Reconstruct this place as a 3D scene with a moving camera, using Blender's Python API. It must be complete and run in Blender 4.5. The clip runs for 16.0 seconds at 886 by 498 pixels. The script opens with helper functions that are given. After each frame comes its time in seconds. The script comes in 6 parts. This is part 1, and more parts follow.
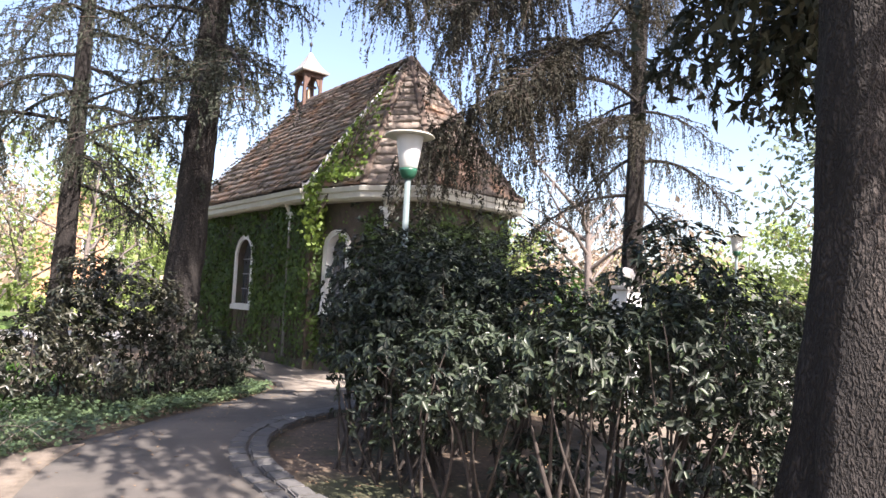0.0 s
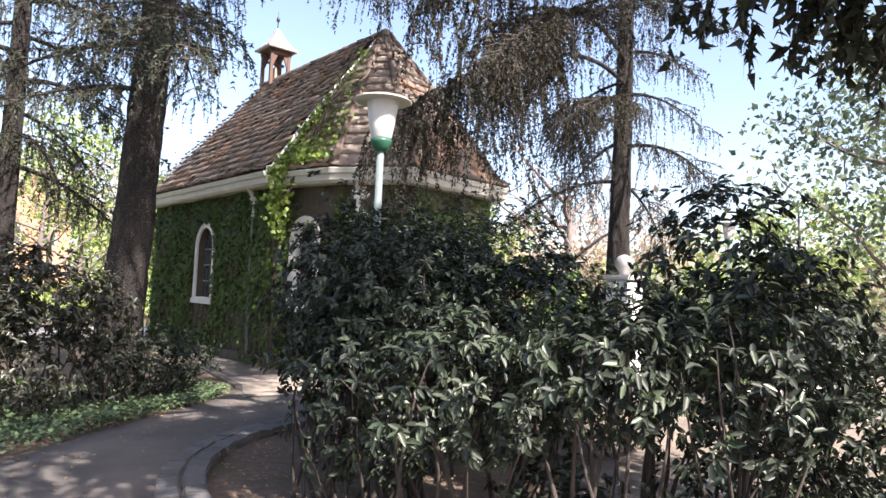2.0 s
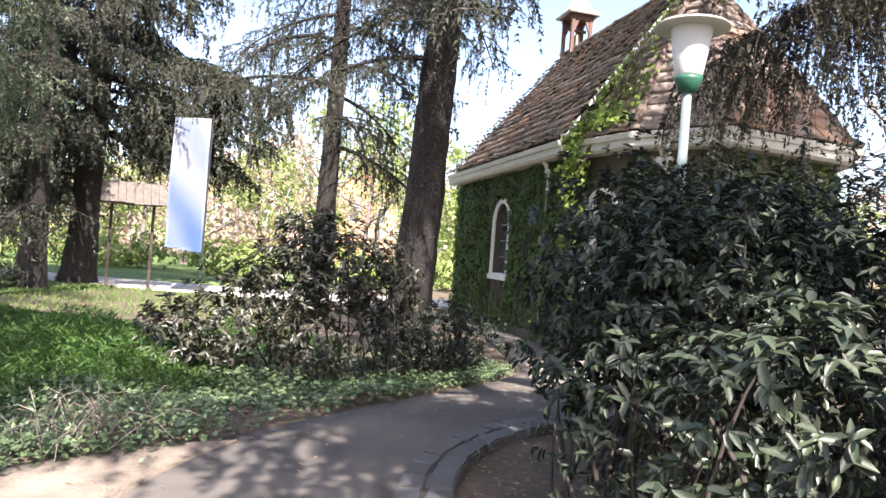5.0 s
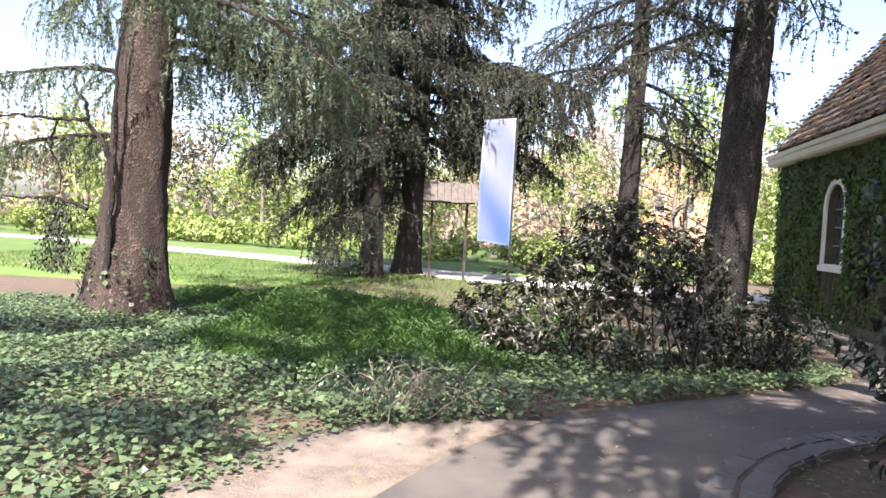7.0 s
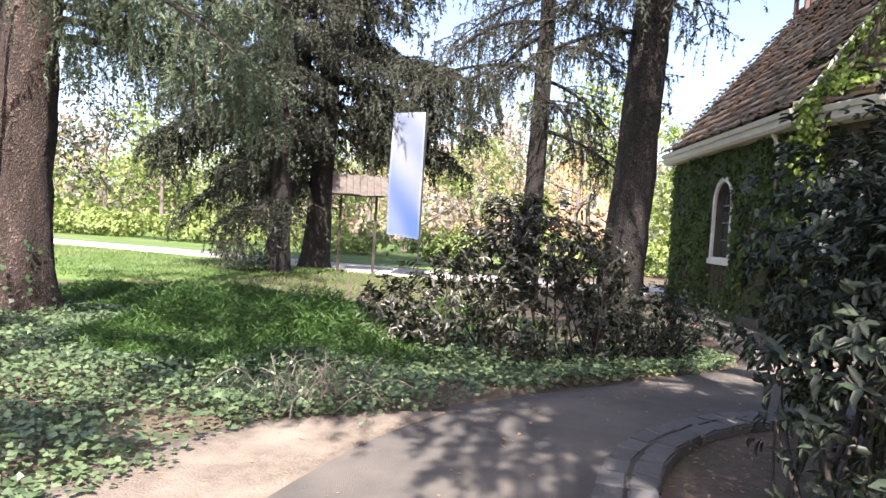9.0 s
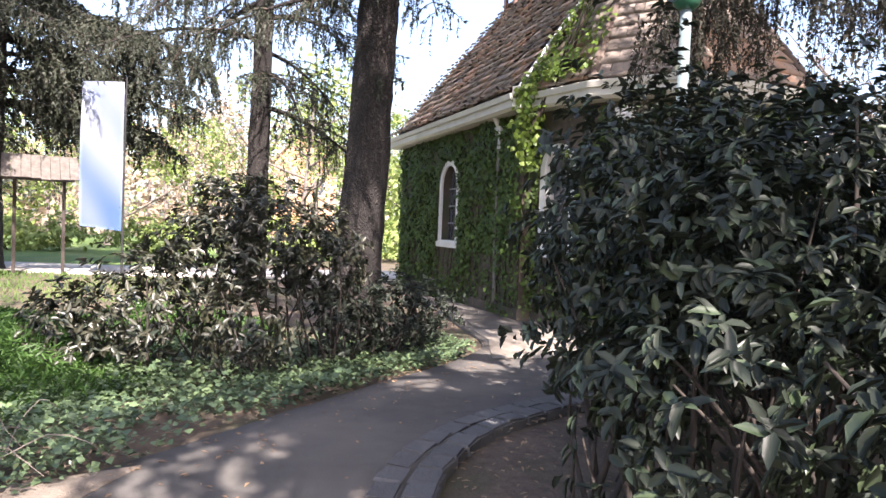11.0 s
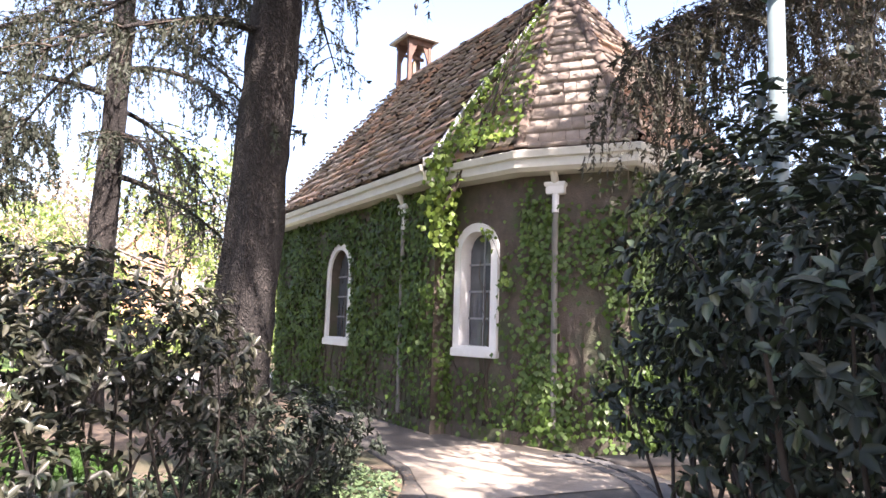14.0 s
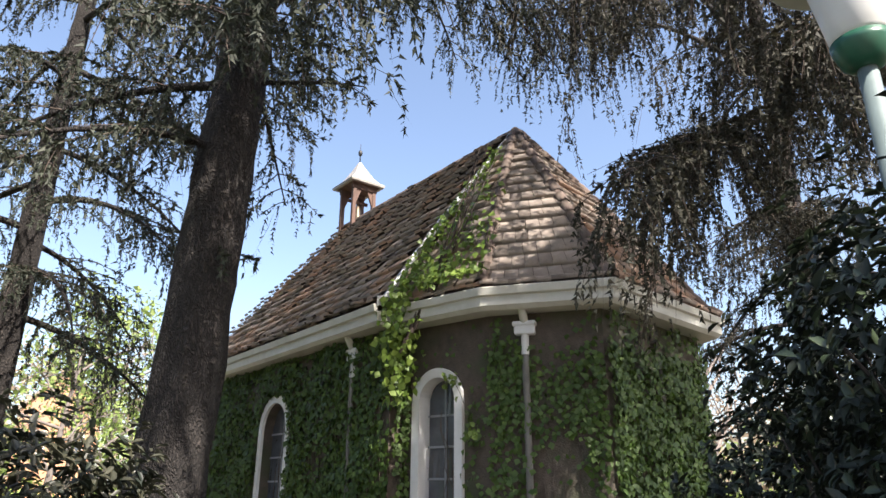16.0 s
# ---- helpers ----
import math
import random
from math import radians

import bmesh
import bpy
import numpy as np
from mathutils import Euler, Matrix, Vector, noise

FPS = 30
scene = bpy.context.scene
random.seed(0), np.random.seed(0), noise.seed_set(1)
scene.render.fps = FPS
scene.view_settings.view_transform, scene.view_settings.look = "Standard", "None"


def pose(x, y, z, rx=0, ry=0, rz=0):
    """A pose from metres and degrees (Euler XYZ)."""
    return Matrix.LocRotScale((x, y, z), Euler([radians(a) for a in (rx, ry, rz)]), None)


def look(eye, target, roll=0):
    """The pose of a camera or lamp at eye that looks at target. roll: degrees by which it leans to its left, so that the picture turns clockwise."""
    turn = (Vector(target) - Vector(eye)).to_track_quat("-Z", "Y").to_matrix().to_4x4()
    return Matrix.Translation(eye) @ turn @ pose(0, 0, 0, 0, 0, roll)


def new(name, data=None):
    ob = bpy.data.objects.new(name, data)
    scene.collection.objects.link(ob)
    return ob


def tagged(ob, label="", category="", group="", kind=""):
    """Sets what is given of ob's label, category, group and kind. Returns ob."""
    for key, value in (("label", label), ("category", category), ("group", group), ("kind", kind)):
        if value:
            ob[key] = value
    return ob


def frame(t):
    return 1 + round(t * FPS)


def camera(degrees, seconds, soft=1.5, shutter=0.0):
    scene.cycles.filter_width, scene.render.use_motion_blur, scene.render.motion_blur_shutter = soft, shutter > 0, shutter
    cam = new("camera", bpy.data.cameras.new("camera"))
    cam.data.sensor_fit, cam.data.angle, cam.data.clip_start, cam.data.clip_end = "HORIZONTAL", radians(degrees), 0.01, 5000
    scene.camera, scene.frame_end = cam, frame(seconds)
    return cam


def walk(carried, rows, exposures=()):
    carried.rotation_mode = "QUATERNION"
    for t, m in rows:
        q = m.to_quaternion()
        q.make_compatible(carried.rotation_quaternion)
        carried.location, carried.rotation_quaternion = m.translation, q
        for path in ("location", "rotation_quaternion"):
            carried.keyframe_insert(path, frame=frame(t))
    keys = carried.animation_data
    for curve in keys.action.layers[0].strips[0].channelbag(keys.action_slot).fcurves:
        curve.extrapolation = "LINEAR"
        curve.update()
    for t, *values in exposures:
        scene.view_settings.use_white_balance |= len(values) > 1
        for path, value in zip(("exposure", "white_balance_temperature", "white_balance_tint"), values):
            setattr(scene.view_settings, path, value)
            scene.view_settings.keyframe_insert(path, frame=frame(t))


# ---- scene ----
cam = camera(66.6, 16.0)
PATH = [
    (0, (0.634, 0.503, 1.499), (1.891, 2.053, 1.64), 2.8),
    (0.5, (0.777, 0.756, 1.496), (2.114, 2.24, 1.599), 3.1),
    (1, (0.936, 0.989, 1.482), (2.347, 2.406, 1.534), 2.7),
    (1.5, (1.163, 1.215, 1.513), (2.548, 2.656, 1.588), 2.3),
    (2, (1.346, 1.425, 1.491), (2.659, 2.929, 1.612), 2.5),
    (2.5, (1.572, 1.68, 1.476), (2.904, 3.155, 1.7), 2.7),
    (3, (1.751, 1.866, 1.463), (3.032, 3.385, 1.688), 2.0),
    (3.5, (1.914, 2.015, 1.462), (3.002, 3.679, 1.68), 2.7),
    (4, (1.988, 2.151, 1.448), (2.945, 3.901, 1.603), 2.9),
    (4.5, (2.066, 2.31, 1.449), (2.888, 4.132, 1.497), 3.4),
    (5, (2.11, 2.356, 1.445), (2.649, 4.282, 1.457), 4.4),
    (5.2, (2.199, 2.313, 1.435), (2.59, 4.274, 1.435), 4.8),
    (7.3, (2.142, 2.335, 1.415), (1.793, 4.303, 1.343), 3.1),
    (7.5, (2.154, 2.326, 1.424), (1.815, 4.296, 1.351), 2.9),
    (8, (2.159, 2.338, 1.413), (1.881, 4.317, 1.341), 3.0),
    (8.5, (2.169, 2.348, 1.406), (1.995, 4.339, 1.34), 3.2),
    (9, (2.182, 2.361, 1.398), (2.11, 4.359, 1.328), 3.6),
    (9.5, (2.21, 2.499, 1.388), (2.257, 4.496, 1.3), 3.1),
    (10, (2.255, 2.832, 1.377), (2.618, 4.796, 1.287), 2.7),
    (10.2, (2.271, 2.923, 1.397), (2.765, 4.858, 1.303), 2.5),
    (12.3, (2.419, 4.375, 1.308), (3.195, 6.219, 1.274), 2.1),
    (12.5, (2.47, 4.511, 1.314), (3.217, 6.366, 1.284), 2.0),
    (13, (2.56, 4.839, 1.301), (3.231, 6.723, 1.315), 1.5),
    (13.5, (2.546, 5.158, 1.273), (3.31, 7.004, 1.346), 1.8),
    (14, (2.576, 5.454, 1.347), (3.623, 7.143, 1.572), 1.8),
    (14.5, (2.61, 5.692, 1.329), (3.686, 7.324, 1.752), 1.8),
    (15, (2.65, 5.937, 1.344), (3.74, 7.508, 1.929), 1.3),
    (15.5, (2.68, 6.167, 1.331), (3.803, 7.684, 1.993), 1.0),
    (16, (2.701, 6.44, 1.312), (3.858, 7.924, 1.989), 0.4),
]
EXPOSURES = [(0, 1.72, 6580, 20), (2.6, 1.75, 6560, 19), (3.0, 1.63, 6350, 16), (4.0, 1.94, 6450, 17), (4.5, 1.96, 6560, 20), (5.2, 2.02, 6560, 20), (7.3, 1.78, 6560, 20), (8.6, 1.78, 6560, 20), (10.2, 1.95, 6560, 21), (12.3, 2.34, 6560, 23), (13.5, 2.48, 6600, 24), (14.5, 2.42, 6700, 24), (15.1, 1.96, 6680, 20), (15.5, 1.58, 6640, 15), (16, 1.5, 6620, 13)]
walk(cam, [(t, look(eye, target, roll)) for t, eye, target, roll in PATH], EXPOSURES)

# ---- world, sun, exposure ----
SUN_AZ, SUN_EL = radians(-91), radians(47)          # direction towards the sun, in plan and above the horizon
world = bpy.data.worlds.new("sky_world")
scene.world = world
world.use_nodes = True
_wn = world.node_tree
_sky = _wn.nodes.new("ShaderNodeTexSky")
_sky.sky_type, _sky.sun_disc = "NISHITA", False
_sky.sun_elevation, _sky.sun_rotation = SUN_EL, math.pi / 2 - SUN_AZ
_sky.dust_density, _sky.air_density, _sky.ozone_density = 2.5, 1.0, 0.6
_wn.nodes["Background"].inputs["Strength"].default_value = 0.12
_wn.links.new(_sky.outputs[0], _wn.nodes["Background"].inputs["Color"])
sun_data = bpy.data.lights.new("sun", "SUN")
sun_data.energy, sun_data.angle, sun_data.color = 5.0, radians(0.55), (1.0, 0.95, 0.87)
sun = new("sun", sun_data)
sun.matrix_world = look((0, 0, 30), Vector((0, 0, 30)) - Vector((math.cos(SUN_AZ) * math.cos(SUN_EL), math.sin(SUN_AZ) * math.cos(SUN_EL), math.sin(SUN_EL))))

rng = np.random.default_rng(7)


# ---- materials ----
def mat(name, c1, c2=None, scale=8.0, rough=0.8, bump=0.0, bump_scale=60.0, metal=0.0, c3=None, scale3=1.2, island=False, trans=0.0, stretch=None, spec=None, per_object=False):
    """Principled material: two colours mixed by noise, a third as broad stains, fine relief; island: each piece takes its own mix."""
    m = bpy.data.materials.new(name)
    m.use_nodes = True
    nt = m.node_tree
    b = nt.nodes["Principled BSDF"]
    b.inputs["Roughness"].default_value, b.inputs["Metallic"].default_value = rough, metal
    if spec is not None:
        b.inputs["Specular IOR Level"].default_value = spec
    tc = nt.nodes.new("ShaderNodeTexCoord")
    mp = nt.nodes.new("ShaderNodeMapping")
    if stretch:
        mp.inputs["Scale"].default_value = stretch
    nt.links.new(tc.outputs["Object"], mp.inputs["Vector"])
    c2 = c2 or tuple(v * 0.8 for v in c1)
    n = nt.nodes.new("ShaderNodeTexNoise")
    n.inputs["Scale"].default_value, n.inputs["Detail"].default_value, n.inputs["Roughness"].default_value = scale, 6, 0.65
    nt.links.new(mp.outputs[0], n.inputs["Vector"])
    ramp = nt.nodes.new("ShaderNodeMapRange")
    ramp.inputs["From Min"].default_value, ramp.inputs["From Max"].default_value = 0.32, 0.68
    nt.links.new(n.outputs["Fac"], ramp.inputs["Value"])
    mix = nt.nodes.new("ShaderNodeMix")
    mix.data_type = "RGBA"
    mix.inputs[6].default_value, mix.inputs[7].default_value = (*c1, 1), (*c2, 1)
    fac = ramp.outputs[0]
    if island or per_object:
        g = nt.nodes.new("ShaderNodeObjectInfo" if per_object else "ShaderNodeNewGeometry")
        add = nt.nodes.new("ShaderNodeMath")
        add.operation = "MULTIPLY_ADD"
        add.inputs[1].default_value = 0.45
        nt.links.new(ramp.outputs[0], add.inputs[0])
        sc = nt.nodes.new("ShaderNodeMath")
        sc.operation = "MULTIPLY"
        sc.inputs[1].default_value = 0.6
        nt.links.new(g.outputs["Random"] if per_object else g.outputs["Random Per Island"], sc.inputs[0])
        nt.links.new(sc.outputs[0], add.inputs[2])
        fac = add.outputs[0]
    nt.links.new(fac, mix.inputs[0])
    out = mix.outputs[2]
    if c3:
        n3 = nt.nodes.new("ShaderNodeTexNoise")
        n3.inputs["Scale"].default_value, n3.inputs["Detail"].default_value = scale3, 4
        nt.links.new(mp.outputs[0], n3.inputs["Vector"])
        r3 = nt.nodes.new("ShaderNodeMapRange")
        r3.inputs["From Min"].default_value, r3.inputs["From Max"].default_value = 0.48, 0.66
        nt.links.new(n3.outputs["Fac"], r3.inputs["Value"])
        mix3 = nt.nodes.new("ShaderNodeMix")
        mix3.data_type = "RGBA"
        mix3.inputs[7].default_value = (*c3, 1)
        nt.links.new(r3.outputs[0], mix3.inputs[0])
        nt.links.new(out, mix3.inputs[6])
        out = mix3.outputs[2]
    nt.links.new(out, b.inputs["Base Color"])
    if bump:
        nb = nt.nodes.new("ShaderNodeTexNoise")
        nb.inputs["Scale"].default_value, nb.inputs["Detail"].default_value = bump_scale, 5
        nt.links.new(mp.outputs[0], nb.inputs["Vector"])
        bp = nt.nodes.new("ShaderNodeBump")
        bp.inputs["Strength"].default_value, bp.inputs["Distance"].default_value = bump, 0.02
        nt.links.new(nb.outputs["Fac"], bp.inputs["Height"])
        nt.links.new(bp.outputs[0], b.inputs["Normal"])
    if trans:
        t = nt.nodes.new("ShaderNodeBsdfTranslucent")
        nt.links.new(out, t.inputs["Color"])
        ms = nt.nodes.new("ShaderNodeMixShader")
        ms.inputs[0].default_value = trans
        nt.links.new(b.outputs[0], ms.inputs[1])
        nt.links.new(t.outputs[0], ms.inputs[2])
        nt.links.new(ms.outputs[0], nt.nodes["Material Output"].inputs["Surface"])
    return m


M_SOIL = mat("leaf_litter_soil", (0.075, 0.055, 0.04), (0.15, 0.11, 0.075), 14, 0.95, 0.5, 50, c3=(0.06, 0.065, 0.03), scale3=0.9)
M_PATH = mat("worn_asphalt", (0.07, 0.065, 0.058), (0.1, 0.091, 0.08), 5, 0.9, 0.35, 140, c3=(0.145, 0.128, 0.108), scale3=0.7)
M_SAND = mat("pale_dirt", (0.2, 0.166, 0.13), (0.125, 0.104, 0.082), 11, 0.95, 0.6, 60, c3=(0.235, 0.197, 0.155), scale3=2.2)
# Sandy colour raised so that it carries part of the sunlight by the chapel.
M_FORE = mat("sunlit_sandy_gravel", (0.32, 0.275, 0.22), (0.22, 0.187, 0.15), 13, 0.95, 0.5, 70, c3=(0.37, 0.32, 0.26), scale3=1.6)
M_LAWN = mat("mown_grass", (0.065, 0.125, 0.026), (0.1, 0.165, 0.036), 12, 0.9, 0.6, 80, c3=(0.13, 0.17, 0.055), scale3=0.5)
M_ROAD = mat("pale_gravel", (0.5, 0.47, 0.42), (0.4, 0.37, 0.33), 16, 0.95, 0.3, 90)
M_KERB = mat("kerb_stone", (0.125, 0.122, 0.117), (0.08, 0.078, 0.074), 20, 0.85, 0.4, 60, per_object=True)
def bark_mat(name, plate, plate2, crack, scale=30.0, depth=0.9):
    """Rugged bark: plates parted by long cracks, flaking in paler patches."""
    m = mat(name, plate, plate2, 7, 0.95, 0.0, c3=tuple(v * 1.6 for v in plate), scale3=5.0, stretch=(1, 1, 0.35))
    nt = m.node_tree
    bs = nt.nodes["Principled BSDF"]
    tc = nt.nodes.new("ShaderNodeTexCoord")
    mp = nt.nodes.new("ShaderNodeMapping")
    mp.inputs["Scale"].default_value = (1, 1, 0.45)
    nt.links.new(tc.outputs["Object"], mp.inputs["Vector"])
    nz = nt.nodes.new("ShaderNodeTexNoise")
    nz.inputs["Scale"].default_value, nz.inputs["Detail"].default_value = 9, 4
    nt.links.new(mp.outputs[0], nz.inputs["Vector"])
    wob = nt.nodes.new("ShaderNodeMix")
    wob.data_type = "VECTOR"
    wob.inputs[0].default_value = 0.36
    nt.links.new(mp.outputs[0], wob.inputs[4])
    nt.links.new(nz.outputs["Color"], wob.inputs[5])
    vo = nt.nodes.new("ShaderNodeTexVoronoi")
    vo.feature = "DISTANCE_TO_EDGE"
    vo.inputs["Scale"].default_value = scale
    nt.links.new(wob.outputs[1], vo.inputs["Vector"])
    mr = nt.nodes.new("ShaderNodeMapRange")
    mr.inputs["From Min"].default_value, mr.inputs["From Max"].default_value = 0.0, 0.42
    nt.links.new(vo.outputs["Distance"], mr.inputs["Value"])
    old = bs.inputs["Base Color"].links[0].from_socket
    mx = nt.nodes.new("ShaderNodeMix")
    mx.data_type = "RGBA"
    mx.inputs[6].default_value = (*crack, 1)
    nt.links.new(mr.outputs[0], mx.inputs[0])
    nt.links.new(old, mx.inputs[7])
    nt.links.new(mx.outputs[2], bs.inputs["Base Color"])
    fine = nt.nodes.new("ShaderNodeTexNoise")
    fine.inputs["Scale"].default_value, fine.inputs["Detail"].default_value = 55, 5
    nt.links.new(mp.outputs[0], fine.inputs["Vector"])
    ad = nt.nodes.new("ShaderNodeMath")
    ad.operation = "MULTIPLY_ADD"
    ad.inputs[1].default_value = 0.45
    nt.links.new(fine.outputs["Fac"], ad.inputs[0])
    nt.links.new(mr.outputs[0], ad.inputs[2])
    bp = nt.nodes.new("ShaderNodeBump")
    bp.inputs["Strength"].default_value, bp.inputs["Distance"].default_value = depth, 0.035
    nt.links.new(ad.outputs[0], bp.inputs["Height"])
    nt.links.new(bp.outputs[0], bs.inputs["Normal"])
    return m


M_BARK = bark_mat("spruce_bark", (0.056, 0.046, 0.04), (0.028, 0.023, 0.02), (0.015, 0.0125, 0.011), 21.0)
M_BARK_RED = bark_mat("reddish_bark", (0.14, 0.1, 0.08), (0.085, 0.06, 0.048), (0.035, 0.025, 0.021), 22.0)
M_TWIG = mat("dry_twig", (0.045, 0.034, 0.028), (0.09, 0.068, 0.054), 10, 0.95)
M_STEM = mat("dark_bush_stem", (0.03, 0.024, 0.02), (0.062, 0.049, 0.04), 10, 0.9)
M_NEEDLE = mat("spruce_needles", (0.02, 0.028, 0.018), (0.045, 0.052, 0.03), 3, 0.65, island=True, trans=0.15)
M_NEEDLE_BROWN = mat("dry_spruce_needles", (0.024, 0.026, 0.018), (0.06, 0.056, 0.036), 2, 0.75, island=True, trans=0.25)
M_CEDAR = mat("blue_green_needles", (0.062, 0.1, 0.06), (0.15, 0.195, 0.11), 3, 0.7, island=True, trans=0.25)
M_LEAF = mat("leathery_leaves", (0.015, 0.021, 0.016), (0.036, 0.045, 0.03), 4, 0.45, island=True, trans=0.08, spec=0.28)
M_LEAF_SINGLE = mat("single_bush_leaf", (0.026, 0.038, 0.024), (0.06, 0.08, 0.046), 4, 0.4, per_object=True, trans=0.12, spec=0.5)
M_LEAF_RED = mat("bronze_leaves", (0.03, 0.034, 0.022), (0.062, 0.06, 0.038), 4, 0.38, island=True, trans=0.12, spec=0.6)
M_LEAF_YOUNG = mat("young_bush_leaves", (0.036, 0.056, 0.028), (0.075, 0.1, 0.052), 4, 0.36, island=True, trans=0.15, spec=0.6)
M_IVY = mat("ground_ivy_leaves", (0.04, 0.075, 0.042), (0.17, 0.235, 0.11), 3, 0.35, island=True, trans=0.22)
M_WALLIVY = mat("wall_ivy_leaves", (0.035, 0.075, 0.014), (0.105, 0.17, 0.03), 3, 0.5, island=True, trans=0.25)
M_WEED = mat("soft_green_weed", (0.026, 0.07, 0.012), (0.072, 0.155, 0.027), 2, 0.6, island=True, trans=0.35)
M_FARLEAF = mat("spring_leaves", (0.17, 0.26, 0.06), (0.3, 0.36, 0.12), 1, 0.6, island=True, trans=0.35)
M_FARBROWN = mat("budding_twigs", (0.3, 0.22, 0.15), (0.42, 0.33, 0.24), 1, 0.8, island=True, trans=0.3)
M_GREYBARK = mat("grey_bark", (0.2, 0.17, 0.15), (0.12, 0.1, 0.09), 8, 0.95, 0.5, 30)
M_RENDER = mat("mossy_wall_render", (0.125, 0.1, 0.08), (0.07, 0.056, 0.046), 6, 0.95, 0.5, 45, c3=(0.07, 0.076, 0.045), scale3=1.3)
M_WHITE = mat("white_paint", (0.8, 0.8, 0.79), (0.7, 0.7, 0.68), 5, 0.5, 0.05, 60)
M_CREAM = mat("cream_painted_metal", (0.66, 0.65, 0.58), (0.56, 0.55, 0.48), 4, 0.5, 0.05, 60)
M_TILE = mat("weathered_roof_tile", (0.43, 0.36, 0.305), (0.17, 0.138, 0.115), 5, 0.9, 0.4, 50, c3=(0.46, 0.29, 0.2), scale3=1.4, island=True)
M_TILE_P = mat("roof_tile_single", (0.43, 0.36, 0.305), (0.17, 0.138, 0.115), 5, 0.9, 0.4, 50, per_object=True)
M_MOSSCAP = mat("mossy_ridge_cap", (0.17, 0.12, 0.1), (0.11, 0.09, 0.07), 7, 0.95, 0.5, 40)
M_WOOD = mat("red_brown_timber", (0.15, 0.085, 0.062), (0.08, 0.05, 0.04), 6, 0.8, 0.3, 40, stretch=(1, 1, 0.2))
M_BRONZE = mat("dark_bronze", (0.12, 0.09, 0.06), (0.07, 0.055, 0.04), 10, 0.45, metal=0.8)
M_ZINC = mat("grey_zinc", (0.45, 0.46, 0.47), (0.35, 0.36, 0.37), 6, 0.4, metal=0.6)
M_CAP = mat("weathered_sheet_metal", (0.4, 0.38, 0.35), (0.27, 0.25, 0.23), 6, 0.55, 0.1, 30)
M_GLASS = mat("dark_leaded_glass", (0.05, 0.058, 0.07), (0.09, 0.1, 0.115), 3, 0.14, spec=0.8)
M_LEAD = mat("lead_came", (0.26, 0.28, 0.3), (0.2, 0.21, 0.23), 10, 0.6)
M_PIPE = mat("weathered_pipe", (0.2, 0.19, 0.17), (0.13, 0.125, 0.11), 6, 0.7)
M_GREEN = mat("green_enamel", (0.03, 0.13, 0.08), (0.02, 0.09, 0.055), 6, 0.35)
M_POST = mat("grey_green_post", (0.16, 0.205, 0.205), (0.12, 0.155, 0.155), 6, 0.5)
M_OPAL = mat("opal_lamp_glass", (0.8, 0.8, 0.78), (0.72, 0.72, 0.7), 3, 0.3, trans=0.35)
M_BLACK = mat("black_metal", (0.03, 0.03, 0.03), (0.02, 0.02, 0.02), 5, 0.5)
M_ORANGE = mat("orange_painted_wood", (0.75, 0.24, 0.06), (0.6, 0.18, 0.05), 6, 0.6)
M_CONCRETE = mat("pale_concrete", (0.5, 0.48, 0.45), (0.38, 0.36, 0.34), 7, 0.9, 0.3, 50)
M_PLANK = mat("silvered_shingle", (0.15, 0.13, 0.115), (0.08, 0.07, 0.06), 8, 0.9, 0.4, 40)
M_BRICKHOUSE = mat("far_orange_wall", (0.55, 0.3, 0.18), (0.45, 0.24, 0.15), 2, 0.9)


def flag_material():
    """White cloth that fades to blue in slanting swathes."""
    m = mat("white_blue_cloth", (0.75, 0.78, 0.82), (0.68, 0.72, 0.8), 2, 0.8, trans=0.3)
    nt = m.node_tree
    tc = nt.nodes.new("ShaderNodeTexCoord")
    mp = nt.nodes.new("ShaderNodeMapping")
    mp.inputs["Rotation"].default_value, mp.inputs["Scale"].default_value = (0, radians(60), 0), (1, 1, 0.33)
    w = nt.nodes.new("ShaderNodeTexWave")
    w.inputs["Scale"].default_value, w.inputs["Distortion"].default_value = 0.45, 2.0
    nt.links.new(tc.outputs["Object"], mp.inputs["Vector"])
    nt.links.new(mp.outputs[0], w.inputs["Vector"])
    mix = nt.nodes.new("ShaderNodeMix")
    mix.data_type = "RGBA"
    mix.inputs[6].default_value, mix.inputs[7].default_value = (0.5, 0.53, 0.6, 1), (0.14, 0.24, 0.5, 1)
    sep = nt.nodes.new("ShaderNodeSeparateXYZ")
    nt.links.new(tc.outputs["Object"], sep.inputs[0])
    low = nt.nodes.new("ShaderNodeMapRange")
    low.inputs["From Min"].default_value, low.inputs["From Max"].default_value = 4.3, 1.3
    nt.links.new(sep.outputs["Z"], low.inputs["Value"])
    dye = nt.nodes.new("ShaderNodeMath")
    dye.operation = "MULTIPLY_ADD"
    dye.inputs[1].default_value = 0.45
    nt.links.new(w.outputs["Fac"], dye.inputs[0])
    half = nt.nodes.new("ShaderNodeMath")
    half.operation = "MULTIPLY"
    half.inputs[1].default_value = 0.65
    nt.links.new(low.outputs[0], half.inputs[0])
    nt.links.new(half.outputs[0], dye.inputs[2])
    nt.links.new(dye.outputs[0], mix.inputs[0])
    for l in list(nt.links):
        if l.to_socket.name in ("Base Color",) or (l.to_socket.name == "Color" and l.to_node.type == "BSDF_TRANSLUCENT"):
            nt.links.new(mix.outputs[2], l.to_socket)
    return m


M_FLAG = flag_material()


